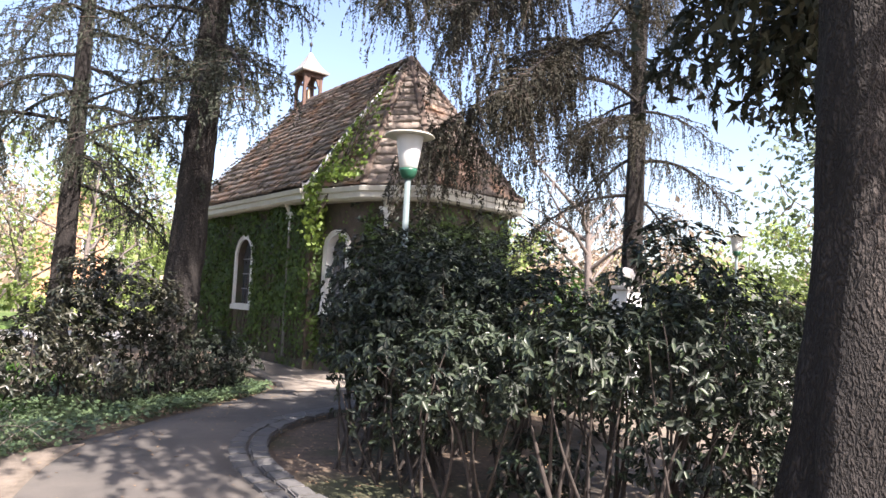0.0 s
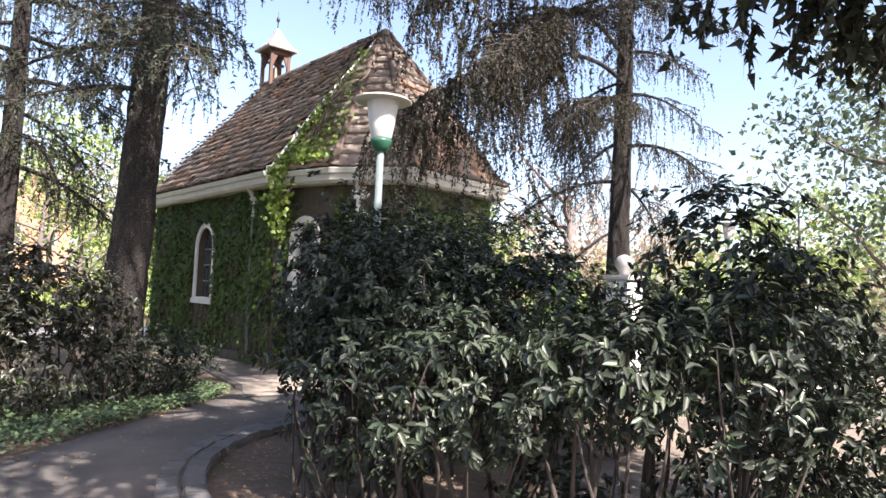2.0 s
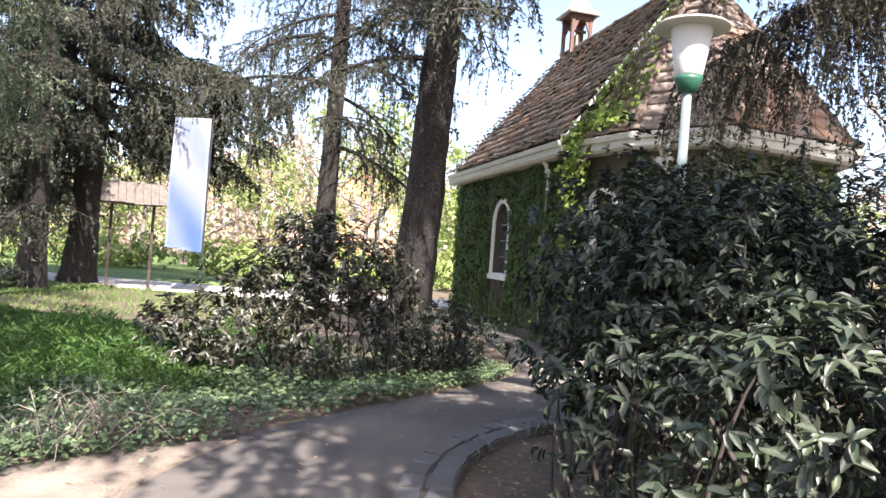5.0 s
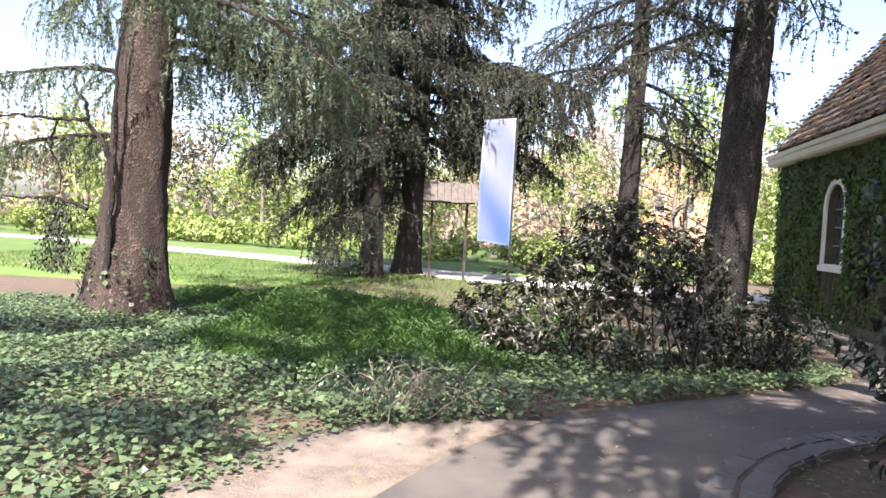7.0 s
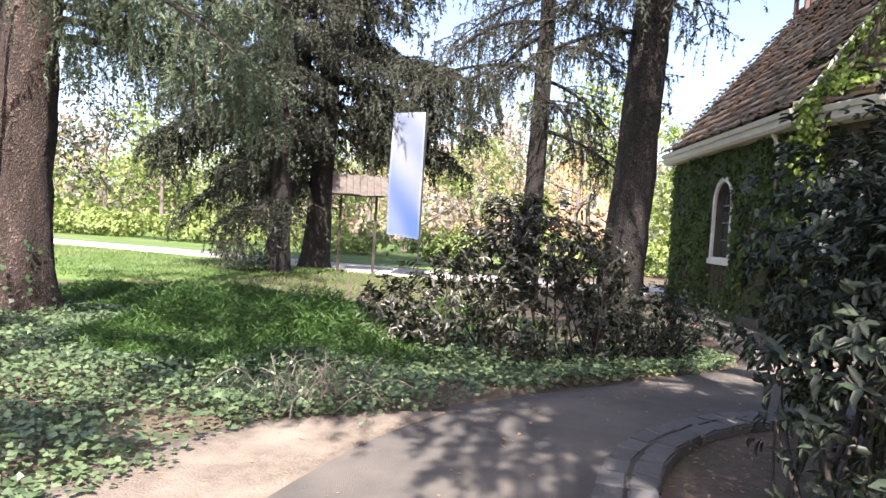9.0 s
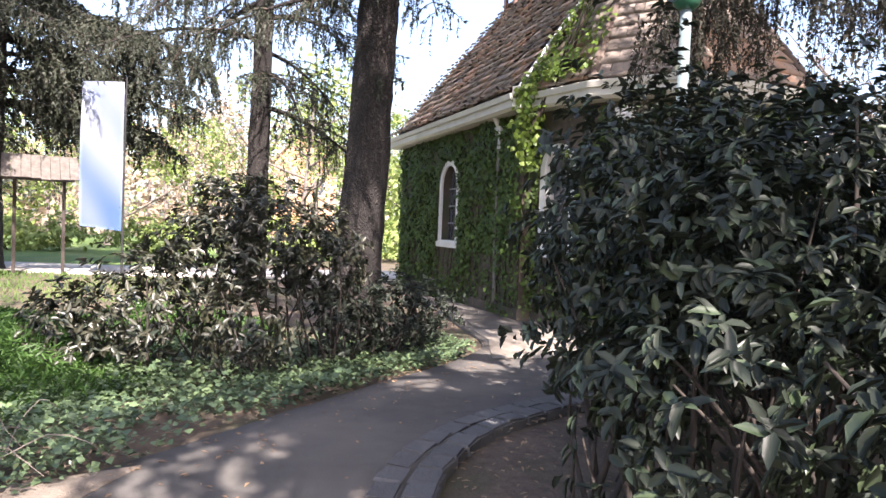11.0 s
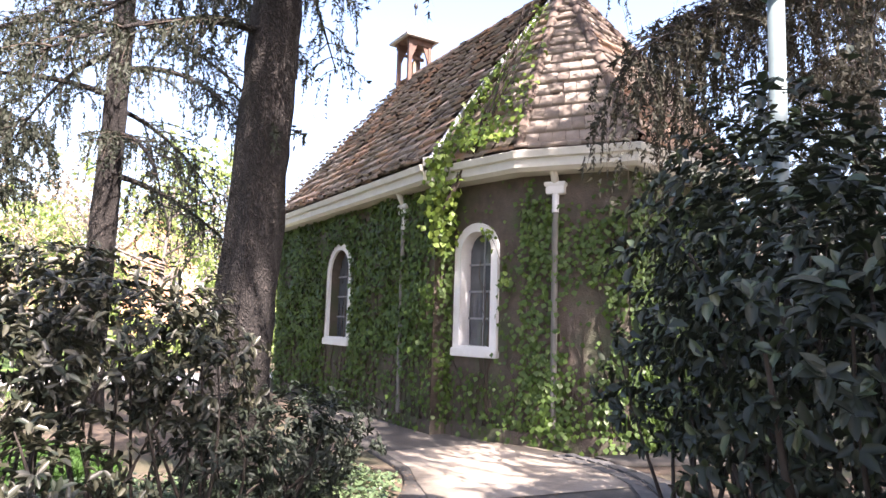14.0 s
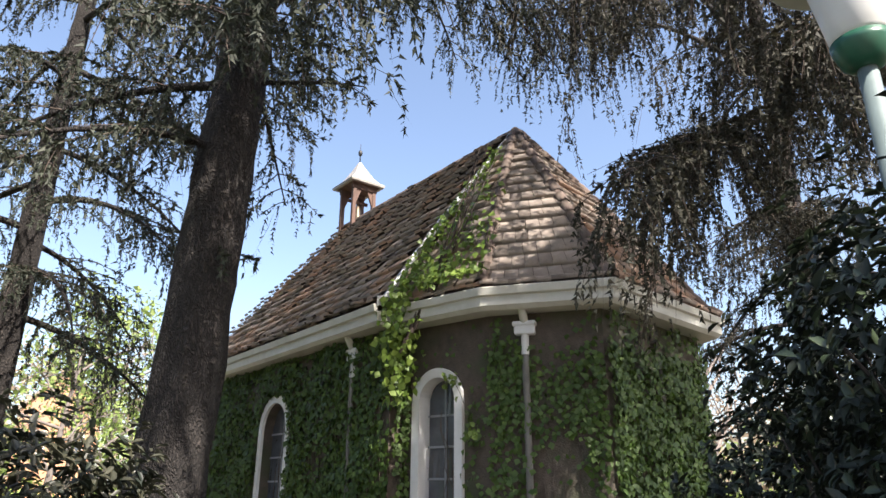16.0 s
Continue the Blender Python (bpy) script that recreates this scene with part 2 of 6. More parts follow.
# ---- mesh helpers ----
def np_mesh(name, v, f, material):
    """A mesh from arrays of places and of faces that all have the same number of corners."""
    v, f = np.asarray(v, np.float32), np.asarray(f, np.int32)
    me = bpy.data.meshes.new(name)
    me.vertices.add(len(v))
    me.vertices.foreach_set("co", v.ravel())
    me.loops.add(f.size)
    me.loops.foreach_set("vertex_index", f.ravel())
    me.polygons.add(len(f))
    me.polygons.foreach_set("loop_start", np.arange(0, f.size, f.shape[1], dtype=np.int32))
    me.update(calc_edges=True)
    me.materials.append(material)
    return me


def bm_mesh(name, bm, material, smooth=False):
    me = bpy.data.meshes.new(name)
    bm.to_mesh(me)
    bm.free()
    me.materials.append(material)
    if smooth:
        me.polygons.foreach_set("use_smooth", [True] * len(me.polygons))
    return me


def part(name, data, parent, label="", kind=""):
    """One mesh object under a thing or a part."""
    ob = new(name, data)
    ob.parent = parent
    return tagged(ob, label, kind=kind)


def box_bm(bm, x0, x1, y0, y1, z0, z1, bevel=0.0):
    r = bmesh.ops.create_cube(bm, size=1, matrix=Matrix.Translation(((x0 + x1) / 2, (y0 + y1) / 2, (z0 + z1) / 2)) @ Matrix.Diagonal((x1 - x0, y1 - y0, z1 - z0, 1)))
    if bevel:
        bmesh.ops.bevel(bm, geom=list({e for v in r["verts"] for e in v.link_edges}), offset=bevel, segments=2, affect="EDGES")
    return bm


def box(x0, x1, y0, y1, z0, z1, bevel=0.0):
    return box_bm(bmesh.new(), x0, x1, y0, y1, z0, z1, bevel)


def lathe(profile, sides=24, center=(0, 0, 0)):
    """A turned body from (radius, height) pairs."""
    bm = bmesh.new()
    rings = [[bm.verts.new((center[0] + r * math.cos(2 * math.pi * k / sides), center[1] + r * math.sin(2 * math.pi * k / sides), center[2] + z)) for k in range(sides)] for r, z in profile]
    for a, b in zip(rings, rings[1:]):
        for k in range(sides):
            bm.faces.new((a[k], a[(k + 1) % sides], b[(k + 1) % sides], b[k]))
    bm.faces.new(rings[0][::-1])
    bm.faces.new(rings[-1])
    return bm


def tubes(lines, sides=6):
    """Arrays for tapered tubes: each line is (points, radii)."""
    vs, fs, base = [], [], 0
    for p, r in lines:
        p, r = np.asarray(p, float), np.asarray(r, float)
        d = np.gradient(p, axis=0)
        d /= np.linalg.norm(d, axis=1)[:, None] + 1e-9
        ref = np.where(abs(d[:, 2:3]) > 0.9, np.array([[1.0, 0, 0]]), np.array([[0, 0, 1.0]]))
        a = np.cross(d, ref)
        a /= np.linalg.norm(a, axis=1)[:, None] + 1e-9
        b = np.cross(d, a)
        ang = np.arange(sides) * 2 * np.pi / sides
        ring = p[:, None] + r[:, None, None] * (np.cos(ang)[None, :, None] * a[:, None] + np.sin(ang)[None, :, None] * b[:, None])
        vs.append(ring.reshape(-1, 3))
        n = len(p)
        i, k = np.meshgrid(np.arange(n - 1), np.arange(sides), indexing="ij")
        q = np.stack([i * sides + k, i * sides + (k + 1) % sides, (i + 1) * sides + (k + 1) % sides, (i + 1) * sides + k], -1).reshape(-1, 4)
        fs.append(q + base)
        base += n * sides
    return np.concatenate(vs), np.concatenate(fs)


def unit(a):
    return a / (np.linalg.norm(a, axis=-1, keepdims=True) + 1e-9)


def leaf_arrays(p, way, up, length, width, fold=0.25):
    """Folded four-cornered leaves: place of the stalk, way of the tip, upper side, length and width."""
    way = unit(way)
    side = unit(np.cross(way, up))
    nrm = np.cross(side, way)
    length, width = np.asarray(length)[:, None], np.asarray(width)[:, None]
    mid = p + way * length * 0.45
    v = np.stack([p, mid + side * width / 2 + nrm * width * fold, p + way * length - nrm * length * 0.12, mid - side * width / 2 + nrm * width * fold], 1)
    n = len(p)
    return v.reshape(-1, 3), np.arange(n * 4).reshape(n, 4)


def needle_arrays(p, way, up, length, width):
    """Three-cornered needles."""
    way = unit(way)
    side = unit(np.cross(way, up)) * np.asarray(width)[:, None] / 2
    n = len(p)
    return np.stack([p - side, p + side, p + way * np.asarray(length)[:, None]], 1).reshape(-1, 3), np.arange(n * 3).reshape(n, 3)


def broad_leaves(p, way, up, length, width, fold=0.22):
    """Rounder leaves of two halves that meet at the midrib, with a bent tip."""
    way = unit(way)
    side = unit(np.cross(way, up))
    nrm = np.cross(side, way)
    length, width = np.asarray(length)[:, None], np.asarray(width)[:, None]
    q1, q2 = p + way * length * 0.28 + nrm * width * fold, p + way * length * 0.68 + nrm * (width * fold - length * 0.03)
    v = np.stack([p, q1 + side * width * 0.48, q2 + side * width * 0.4, p + way * length - nrm * length * 0.14, q2 - side * width * 0.4, q1 - side * width * 0.48], 1)
    n = len(p)
    k = np.arange(n)[:, None] * 6
    f = np.stack([k + [[0, 1, 2, 3]], k + [[0, 3, 4, 5]]], 1).reshape(-1, 4)
    return v.reshape(-1, 3), f


def ground_z(x, y):
    """The ground falls a little towards the chapel."""
    s = np.clip((np.asarray(y, float) - 7.0) / 6.5, 0, 1)
    return -0.28 * s * s * (3 - 2 * s)


# ---- ground ----
def ground_sheet():
    xs = np.concatenate([np.linspace(-2500, -60, 8), np.linspace(-40, 40, 81), np.linspace(60, 2500, 8)])
    ys = np.concatenate([np.linspace(-2500, -30, 8), np.linspace(-10, 60, 141), np.linspace(80, 2500, 8)])
    X, Y = np.meshgrid(xs, ys, indexing="ij")
    near = (abs(X) < 30) & (Y > -10) & (Y < 40)
    Z = ground_z(X, Y) + np.where(near, 0.02 * np.sin(X * 1.3 + 0.7 * np.sin(Y * 0.9)) * np.cos(Y * 1.1) - 0.03, -0.02)
    nx, ny = X.shape
    i, j = np.meshgrid(np.arange(nx - 1), np.arange(ny - 1), indexing="ij")
    f = np.stack([i * ny + j, (i + 1) * ny + j, (i + 1) * ny + j + 1, i * ny + j + 1], -1).reshape(-1, 4)
    return tagged(new("ground", np_mesh("ground", np.stack([X, Y, Z], -1).reshape(-1, 3), f, M_SOIL)), "brown soil with leaf litter under the trees", "ground", kind="structure")


def strip(left, right, lift, material, name, label, category, cuts=10, thick=0.06):
    """A sheet between two edges, smoothed along its length, with a rim that goes into the ground."""
    def smooth(pts, n):
        pts = np.array(pts, float)
        t = np.concatenate([[0], np.cumsum(np.linalg.norm(np.diff(pts, axis=0), axis=1))])
        s = np.linspace(0, t[-1], n)
        q = np.stack([np.interp(s, t, pts[:, k]) for k in (0, 1)], 1)
        for _ in range(6):
            q[1:-1] = (q[:-2] + 2 * q[1:-1] + q[2:]) / 4
        return q
    n = 90
    L, R = smooth(left, n), smooth(right, n)
    w = np.linspace(0, 1, cuts)[None, :, None]
    P = L[:, None] * (1 - w) + R[:, None] * w
    Z = ground_z(P[..., 0], P[..., 1]) + lift
    Z[:, 0] -= thick
    Z[:, -1] -= thick
    P[:, 1] = P[:, 0] * 0.999 + P[:, 1] * 0.001
    P[:, -2] = P[:, -1] * 0.999 + P[:, -2] * 0.001
    V = np.concatenate([P, Z[..., None]], -1).reshape(-1, 3)
    i, j = np.meshgrid(np.arange(n - 1), np.arange(cuts - 1), indexing="ij")
    f = np.stack([i * cuts + j, i * cuts + j + 1, (i + 1) * cuts + j + 1, (i + 1) * cuts + j], -1).reshape(-1, 4)[:, ::1]
    return tagged(new(name, np_mesh(name, V, f, material)), label, category, kind="structure"), R


PATH_L = [(-4.2, -5), (-2.4, -1.5), (-1.0, 1.6), (0.05, 4.0), (0.45, 5.5), (0.75, 6.25), (1.06, 6.72), (1.67, 7.07), (2.27, 7.58), (3.56, 8.83), (4.3, 9.55), (4.85, 10.0), (5.8, 11.15), (6.3, 12.1), (6.5, 13.2), (6.9, 15.5), (7.1, 18)]
PATH_R = [(-1.3, -5), (0.6, -1.5), (1.9, 0.6), (2.65, 2.2), (2.9, 3.6), (2.98, 5.0), (3.06, 6.0), (3.4, 6.85), (3.92, 7.45), (4.5, 7.84), (5.25, 8.12), (6.2, 8.55), (7.2, 9.25), (8.0, 10.3), (8.4, 11.4), (8.5, 12.4), (8.48, 14.5), (8.4, 18)]


def build_ground():
    ground_sheet()
    _, right = strip(PATH_L, PATH_R, 0.02, M_PATH, "path", "worn grey asphalt footpath with dappled sunlight", "path", 14)
    strip([(-4.6, -5), (-2.8, -1.5), (-1.4, 1.6), (-0.3, 4.0), (0.15, 5.4), (0.5, 6.25), (0.9, 6.85), (1.5, 7.15)], [(-3.6, -5), (-1.8, -1.5), (-0.3, 1.6), (0.9, 4.0), (1.25, 5.5), (1.5, 6.2), (1.7, 6.7), (2.1, 7.3)], 0.028, M_SAND, "dirt_verge", "trodden pale dirt verge beside the footpath", "dirt", 8)
    strip([(-90, 14.5), (-30, 15.5), (-8, 16.2), (-4.2, 17.5), (-3.0, 21.5), (-2, 26), (2, 27), (5, 28)], [(-90, 60), (-30, 60), (-16, 60), (-8, 60), (0, 60), (10, 60), (20, 60), (30, 60)], 0.02, M_LAWN, "lawn", "sunny mown green lawn", "lawn", 24)
    strip([(-60, 33), (-20, 30), (-8, 26.5), (0, 23.4), (6.5, 22.6), (30, 22.4)], [(-60, 35.5), (-20, 32.6), (-8, 29.5), (0, 26.6), (6.5, 26.0), (30, 25.8)], 0.035, M_ROAD, "gravel_road", "pale sunlit gravel drive crossing the park", "road", 6)
    strip([(4.6, 3.7), (7.5, 6.6), (10, 8.4), (14, 9.8), (20, 10.4)], [(6.2, 0.5), (10, 2.4), (14, 4), (18, 5), (24, 5)], 0.025, M_SAND, "courtyard", "sunlit pale dirt court behind the bushes", "ground", 10)
    strip([(8.65, 11.3), (10, 10.5), (12, 10), (16, 11)], [(8.75, 11.7), (10, 11.4), (12, 11.4), (16, 13)], 0.022, M_PATH, "chapel_apron", "grey paving along the chapel foot", "paving", 5)
    # Pale sheet over the path: sandy ground with sunlit brightness in its colour.
    strip([(5.6, 10.35), (5.95, 11.2), (6.4, 12.2), (6.6, 13.2)], [(8.1, 9.9), (8.45, 10.9), (8.6, 12.0), (8.55, 13.2)], 0.03, M_FORE, "forecourt", "sandy ground before the chapel, paled to look sunlit", "ground", 8)
    return right


path_right = build_ground()


def kerb(edge):
    """Kerb stones set along the bed, each a stone of its own."""
    holder = tagged(new("kerb", None), "grey stone kerb edging round the shrub bed", "kerb", kind="structure")
    stones = []
    for k in range(4):
        bm = box(-0.11, 0.11, -0.085, 0.085, -0.10, 0.045, 0.015)
        for v in bm.verts:
            v.co += Vector(rng.normal(0, 0.005, 3))
        stones.append(bm_mesh("kerb_stone", bm, M_KERB))
    d = np.linalg.norm(np.diff(edge, axis=0), axis=1)
    s = np.concatenate([[0], np.cumsum(d)])
    for row, off in ((0, 0.0), (1, 0.19)):
        at = s[0] + 5.0
        while at < s[-1] - 6.0:
            x, y = np.interp(at, s, edge[:, 0]), np.interp(at, s, edge[:, 1])
            x2, y2 = np.interp(at + 0.1, s, edge[:, 0]), np.interp(at + 0.1, s, edge[:, 1])
            a = math.atan2(y2 - y, x2 - x)
            nx, ny = -math.sin(a), math.cos(a)
            ob = part("kerb_stone", stones[rng.integers(4)], holder)
            px, py = x - nx * (off - 0.1), y - ny * (off - 0.1)
            ob.matrix_basis = pose(px, py, float(ground_z(px, py)) - (0.012 if row == 0 else 0.0), rng.normal(0, 1.5), rng.normal(0, 1.5), math.degrees(a) + rng.normal(0, 2))
            at += 0.232
    return holder


kerb(path_right)


# ---- chapel ----
CX, EAVE_Z, RIDGE_Z = 10.38, 3.76, 7.46
HIP = 1.75                                   # the far end of the nave roof is hipped back by this much
NAVE_Y0, NAVE_Y1 = 14.2, 21.9
NAVE_E, NAVE_W = 2.78, 2.46                  # eaves and walls, from the axis
APSE_EAVE = [(-2.5, 14.2), (-2.18, 12.72), (-1.22, 11.36), (1.68, 11.66), (2.35, 12.95), (2.5, 14.2)]
APSE_WALL = [(-2.2, 14.3), (-1.87, 12.9), (-1.06, 11.69), (1.5, 11.98), (2.0, 13.1), (2.2, 14.3)]
FLOOR_Z = -0.45
chapel = tagged(new("chapel", None), "small ivy-clad chapel with a steep tiled roof and bell turret", "chapel")


def arch_outline(w, h, n=14):
    """Half-round arch: points round an opening of that width and height, from the lower left corner, foot at 0."""
    r = w / 2
    pts = [(-r, 0.0)] + [(-r * math.cos(math.pi * k / n), h - r + r * math.sin(math.pi * k / n)) for k in range(n + 1)] + [(r, 0.0)]
    return pts


def wall_bm(p, q, z0, z1, thick, opening=None):
    """A wall from p to q, thick to its right side, with an arched opening (middle along, width, sill, head) cut right through."""
    d = Vector((q[0] - p[0], q[1] - p[1], 0))
    length = d.length
    d.normalize()
    back = Vector((d.y, -d.x, 0)) * thick
    bm = bmesh.new()

    def at(u, z):
        return Vector((p[0], p[1], 0)) + d * u + Vector((0, 0, z))

    def quad(a, b, c, e):
        for off, flip in ((Vector(), False), (back, True)):
            vs = [bm.verts.new(v + off) for v in (a, b, c, e)]
            bm.faces.new(vs[::-1] if flip else vs)

    if not opening:
        quad(at(0, z0), at(length, z0), at(length, z1), at(0, z1))
    else:
        m, w, s, h = opening
        o = [(m + x, s + y) for x, y in arch_outline(w, h - s)]
        quad(at(0, z0), at(o[0][0], z0), at(o[0][0], z1), at(0, z1))
        quad(at(o[-1][0], z0), at(length, z0), at(length, z1), at(o[-1][0], z1))
        quad(at(o[0][0], z0), at(o[-1][0], z0), at(o[-1][0], s), at(o[0][0], s))
        for a, b in zip(o[1:-1], o[2:-1]):
            quad(at(*a), at(*b), at(b[0], z1), at(a[0], z1))
        loop = o + [o[0]]
        for a, b in zip(loop, loop[1:]):
            vs = [bm.verts.new(v) for v in (at(*a), at(*a) + back, at(*b) + back, at(*b))]
            bm.faces.new(vs)
    for e0, e1 in ((at(0, z0), at(0, z1)), (at(length, z1), at(length, z0))):
        bm.faces.new([bm.verts.new(v) for v in (e0, e1, e1 + back, e0 + back)])
    bm.faces.new([bm.verts.new(v) for v in (at(0, z1), at(length, z1), at(length, z1) + back, at(0, z1) + back)])
    bmesh.ops.remove_doubles(bm, verts=bm.verts, dist=1e-5)
    bmesh.ops.recalc_face_normals(bm, faces=bm.faces)
    return bm


def arched_window(holder, origin, along, out, w, sill, head, surround=0.13):
    """A window in an arched opening: white surround, sill, dark leaded panes with cames."""
    along, out = Vector(along), Vector(out)
    rot = Matrix((along, -out, Vector((0, 0, 1)))).transposed().to_4x4()
    m = Matrix.Translation(origin) @ rot
    win = part("window", None, holder, "arched window with a white painted surround and dark leaded glass")
    win.matrix_basis = m
    h = head - sill
    # surround: a band between two arches, proud of the wall and running back into the reveal
    bm = bmesh.new()
    outer, inner = arch_outline(w, h), arch_outline(w - 2 * surround, h - surround)
    inner = [(x, z + (surround if k in (0, len(inner) - 1) else 0)) for k, (x, z) in enumerate(inner)]
    prof = []
    for (ox, oz), (ix, iz) in zip(outer, inner):
        prof.append([bm.verts.new(v) for v in ((ox, 0.0, oz), (ox, -0.05, oz), (ix, -0.05, iz), (ix, 0.2, iz))])
    loop = prof + [prof[0]]
    for a, b in zip(loop, loop[1:]):
        for k in range(3):
            bm.faces.new((a[k], b[k], b[k + 1], a[k + 1]))
    bmesh.ops.recalc_face_normals(bm, faces=bm.faces)
    part("surround", bm_mesh("surround", bm, M_WHITE), win, "white painted plaster surround")
    part("window_sill", bm_mesh("window_sill", box(-w / 2 - 0.02, w / 2 + 0.02, -0.09, 0.05, -0.03, surround * 0.75, 0.012), M_WHITE), win)
    iw, ih = w - 2 * surround, h - surround
    r = iw / 2
    nrow, ncol = 4, 2
    zs = np.linspace(surround, ih - r * 0.25, nrow + 1)
    for j in range(nrow):
        for i in range(ncol):
            x0, x1 = -r + i * iw / ncol + 0.008, -r + (i + 1) * iw / ncol - 0.008
            z0, z1 = zs[j] + 0.008, zs[j + 1] - 0.008

            def top(x, z):
                c = ih - r
                return min(z, c + math.sqrt(max(0, (r - 0.005) ** 2 - x * x))) if z > c else z
            b2 = bmesh.new()
            xs = np.linspace(x0, x1, 6)
            up_ = [(x, top(x, z1 if j < nrow - 1 else ih)) for x in xs]
            dn = [(x, min(top(x, z0), up_[k][1] - 0.002)) for k, x in enumerate(xs)]
            tilt = rng.normal(0, 0.004)
            a = [b2.verts.new((x, 0.17 + tilt * (1 if k % 2 else -1), z)) for k, (x, z) in enumerate(dn)]
            b = [b2.verts.new((x, 0.17 + tilt, z)) for x, z in up_]
            for k in range(5):
                b2.faces.new((a[k], a[k + 1], b[k + 1], b[k]))
            part("pane", bm_mesh("pane", b2, M_GLASS), win)
    for z in zs[1:-1]:
        part("glazing_bar", bm_mesh("glazing_bar", box(-r, r, 0.15, 0.185, z - 0.015, z + 0.015), M_LEAD), win)
    part("glazing_bar", bm_mesh("glazing_bar", box(-0.015, 0.015, 0.152, 0.183, surround, ih - 0.01), M_LEAD), win)
    # Added black sheet behind the panes, standing in for the unlit interior.
    part("dark_backing", bm_mesh("dark_backing", box(-r - 0.05, r + 0.05, 0.26, 0.27, 0, ih + 0.05), M_BLACK), win)
    return win


def W(p):
    return (CX + p[0], p[1])


def build_chapel_walls():
    zt = EAVE_Z - 0.02
    xw, xe = CX - NAVE_W, CX + NAVE_W
    # nave window and apse windows
    west = wall_bm((xw, NAVE_Y1 - 0.6), (xw, NAVE_Y0 + 0.45), FLOOR_Z, zt, -0.35, (NAVE_Y1 - 0.6 - 17.88, 0.95, 1.05, 2.78))
    part("wall", bm_mesh("wall", west, M_RENDER), chapel, "plastered nave wall under a coat of green ivy")
    part("wall", bm_mesh("wall", wall_bm((xe, NAVE_Y0 + 0.45), (xe, NAVE_Y1 - 0.6), FLOOR_Z, zt, -0.35), M_RENDER), chapel)
    arched_window(chapel, (xw, 17.88, 0.93), (0, -1, 0), (-1, 0, 0), 1.22, 0, 1.98)
    # nave gables with their shoulders
    part("wall", bm_mesh("wall", box(xw, xe, NAVE_Y1 - 0.6, NAVE_Y1 - 0.25, FLOOR_Z, zt), M_RENDER), chapel)
    for y in (NAVE_Y0 + 0.1,):
        bm = bmesh.new()
        pts = [(xw, FLOOR_Z), (xe, FLOOR_Z), (xe, zt), (CX + 1.93, 4.75), (CX, RIDGE_Z - 0.12), (CX - 1.93, 4.75), (xw, zt)]
        a, b = ([bm.verts.new((x, yy, z)) for x, z in pts] for yy in (y, y + 0.35))
        bm.faces.new(a)
        bm.faces.new(b[::-1])
        for k in range(len(pts)):
            bm.faces.new((a[k], b[k], b[(k + 1) % len(pts)], a[(k + 1) % len(pts)]))
        part("gable_wall", bm_mesh("gable_wall", bm, M_RENDER), chapel)
    for k in range(5):
        p, q = W(APSE_WALL[k]), W(APSE_WALL[k + 1])
        op = None
        if k in (0, 4):
            op = (0.6, 0.64, 1.05, 2.78)
            d = (Vector(q) - Vector(p)).normalized()
            arched_window(chapel, (p[0] + d.x * 0.6, p[1] + d.y * 0.6, 0.93), (d.x, d.y, 0), (d.y, -d.x, 0), 0.86, 0, 1.96)
        part("wall", bm_mesh("wall", wall_bm(p, q, FLOOR_Z, zt, -0.32, op), M_RENDER), chapel, "mossy brown plastered apse wall")
    # plinth
    bm = bmesh.new()
    ring = [(-NAVE_W, NAVE_Y1 - 0.25), (-NAVE_W, 14.2), (-2.2, 14.2)] + APSE_WALL[1:5] + [(2.2, 14.2), (NAVE_W, 14.2), (NAVE_W, NAVE_Y1 - 0.25)]
    lo, hi = [], []
    for (x, y) in ring:
        s = 1.03
        px, py = CX + x * s, 16 + (y - 16) * 1.012
        lo.append(bm.verts.new((px, py, FLOOR_Z)))
        hi.append(bm.verts.new((px, py, -0.06)))
    for k in range(len(ring) - 1):
        bm.faces.new((lo[k], lo[k + 1], hi[k + 1], hi[k]))
    part("plinth", bm_mesh("plinth", bm, M_RENDER), chapel)


build_chapel_walls()


def eaves_run(pts, name_parent):
    """Boxed eaves and gutter along eave corners."""
    prof = [(0.45, -0.27), (0.06, -0.27), (0.0, -0.22), (-0.0, -0.10), (-0.05, -0.09), (-0.07, 0.0), (-0.05, 0.015), (0.02, 0.0), (0.45, 0.02)]
    bm = bmesh.new()
    P = [Vector((x, y, 0)) for x, y in pts]
    rings = []
    for k, p in enumerate(P):
        dirs = []
        if k:
            dirs.append((P[k] - P[k - 1]).normalized())
        if k < len(P) - 1:
            dirs.append((P[k + 1] - P[k]).normalized())
        ns = [Vector((-d.y, d.x, 0)) for d in dirs]
        n = sum(ns, Vector()).normalized()
        s = 1 / max(0.5, n.dot(ns[0]))
        rings.append([bm.verts.new(p + n * (u * s) + Vector((0, 0, EAVE_Z + z))) for u, z in prof])
    for a, b in zip(rings, rings[1:]):
        for k in range(len(prof) - 1):
            bm.faces.new((a[k], a[k + 1], b[k + 1], b[k]))
    bm.faces.new(rings[0])
    bm.faces.new(rings[-1][::-1])
    bmesh.ops.recalc_face_normals(bm, faces=bm.faces)
    part("gutter", bm_mesh("gutter", bm, M_CREAM), name_parent, "cream painted boxed eaves with gutter")


eaves_run([(CX - NAVE_E, NAVE_Y1), (CX - NAVE_E, NAVE_Y0)], chapel)
eaves_run([(CX + NAVE_E, NAVE_Y0), (CX + NAVE_E, NAVE_Y1)], chapel)
eaves_run([W(p) for p in APSE_EAVE], chapel)


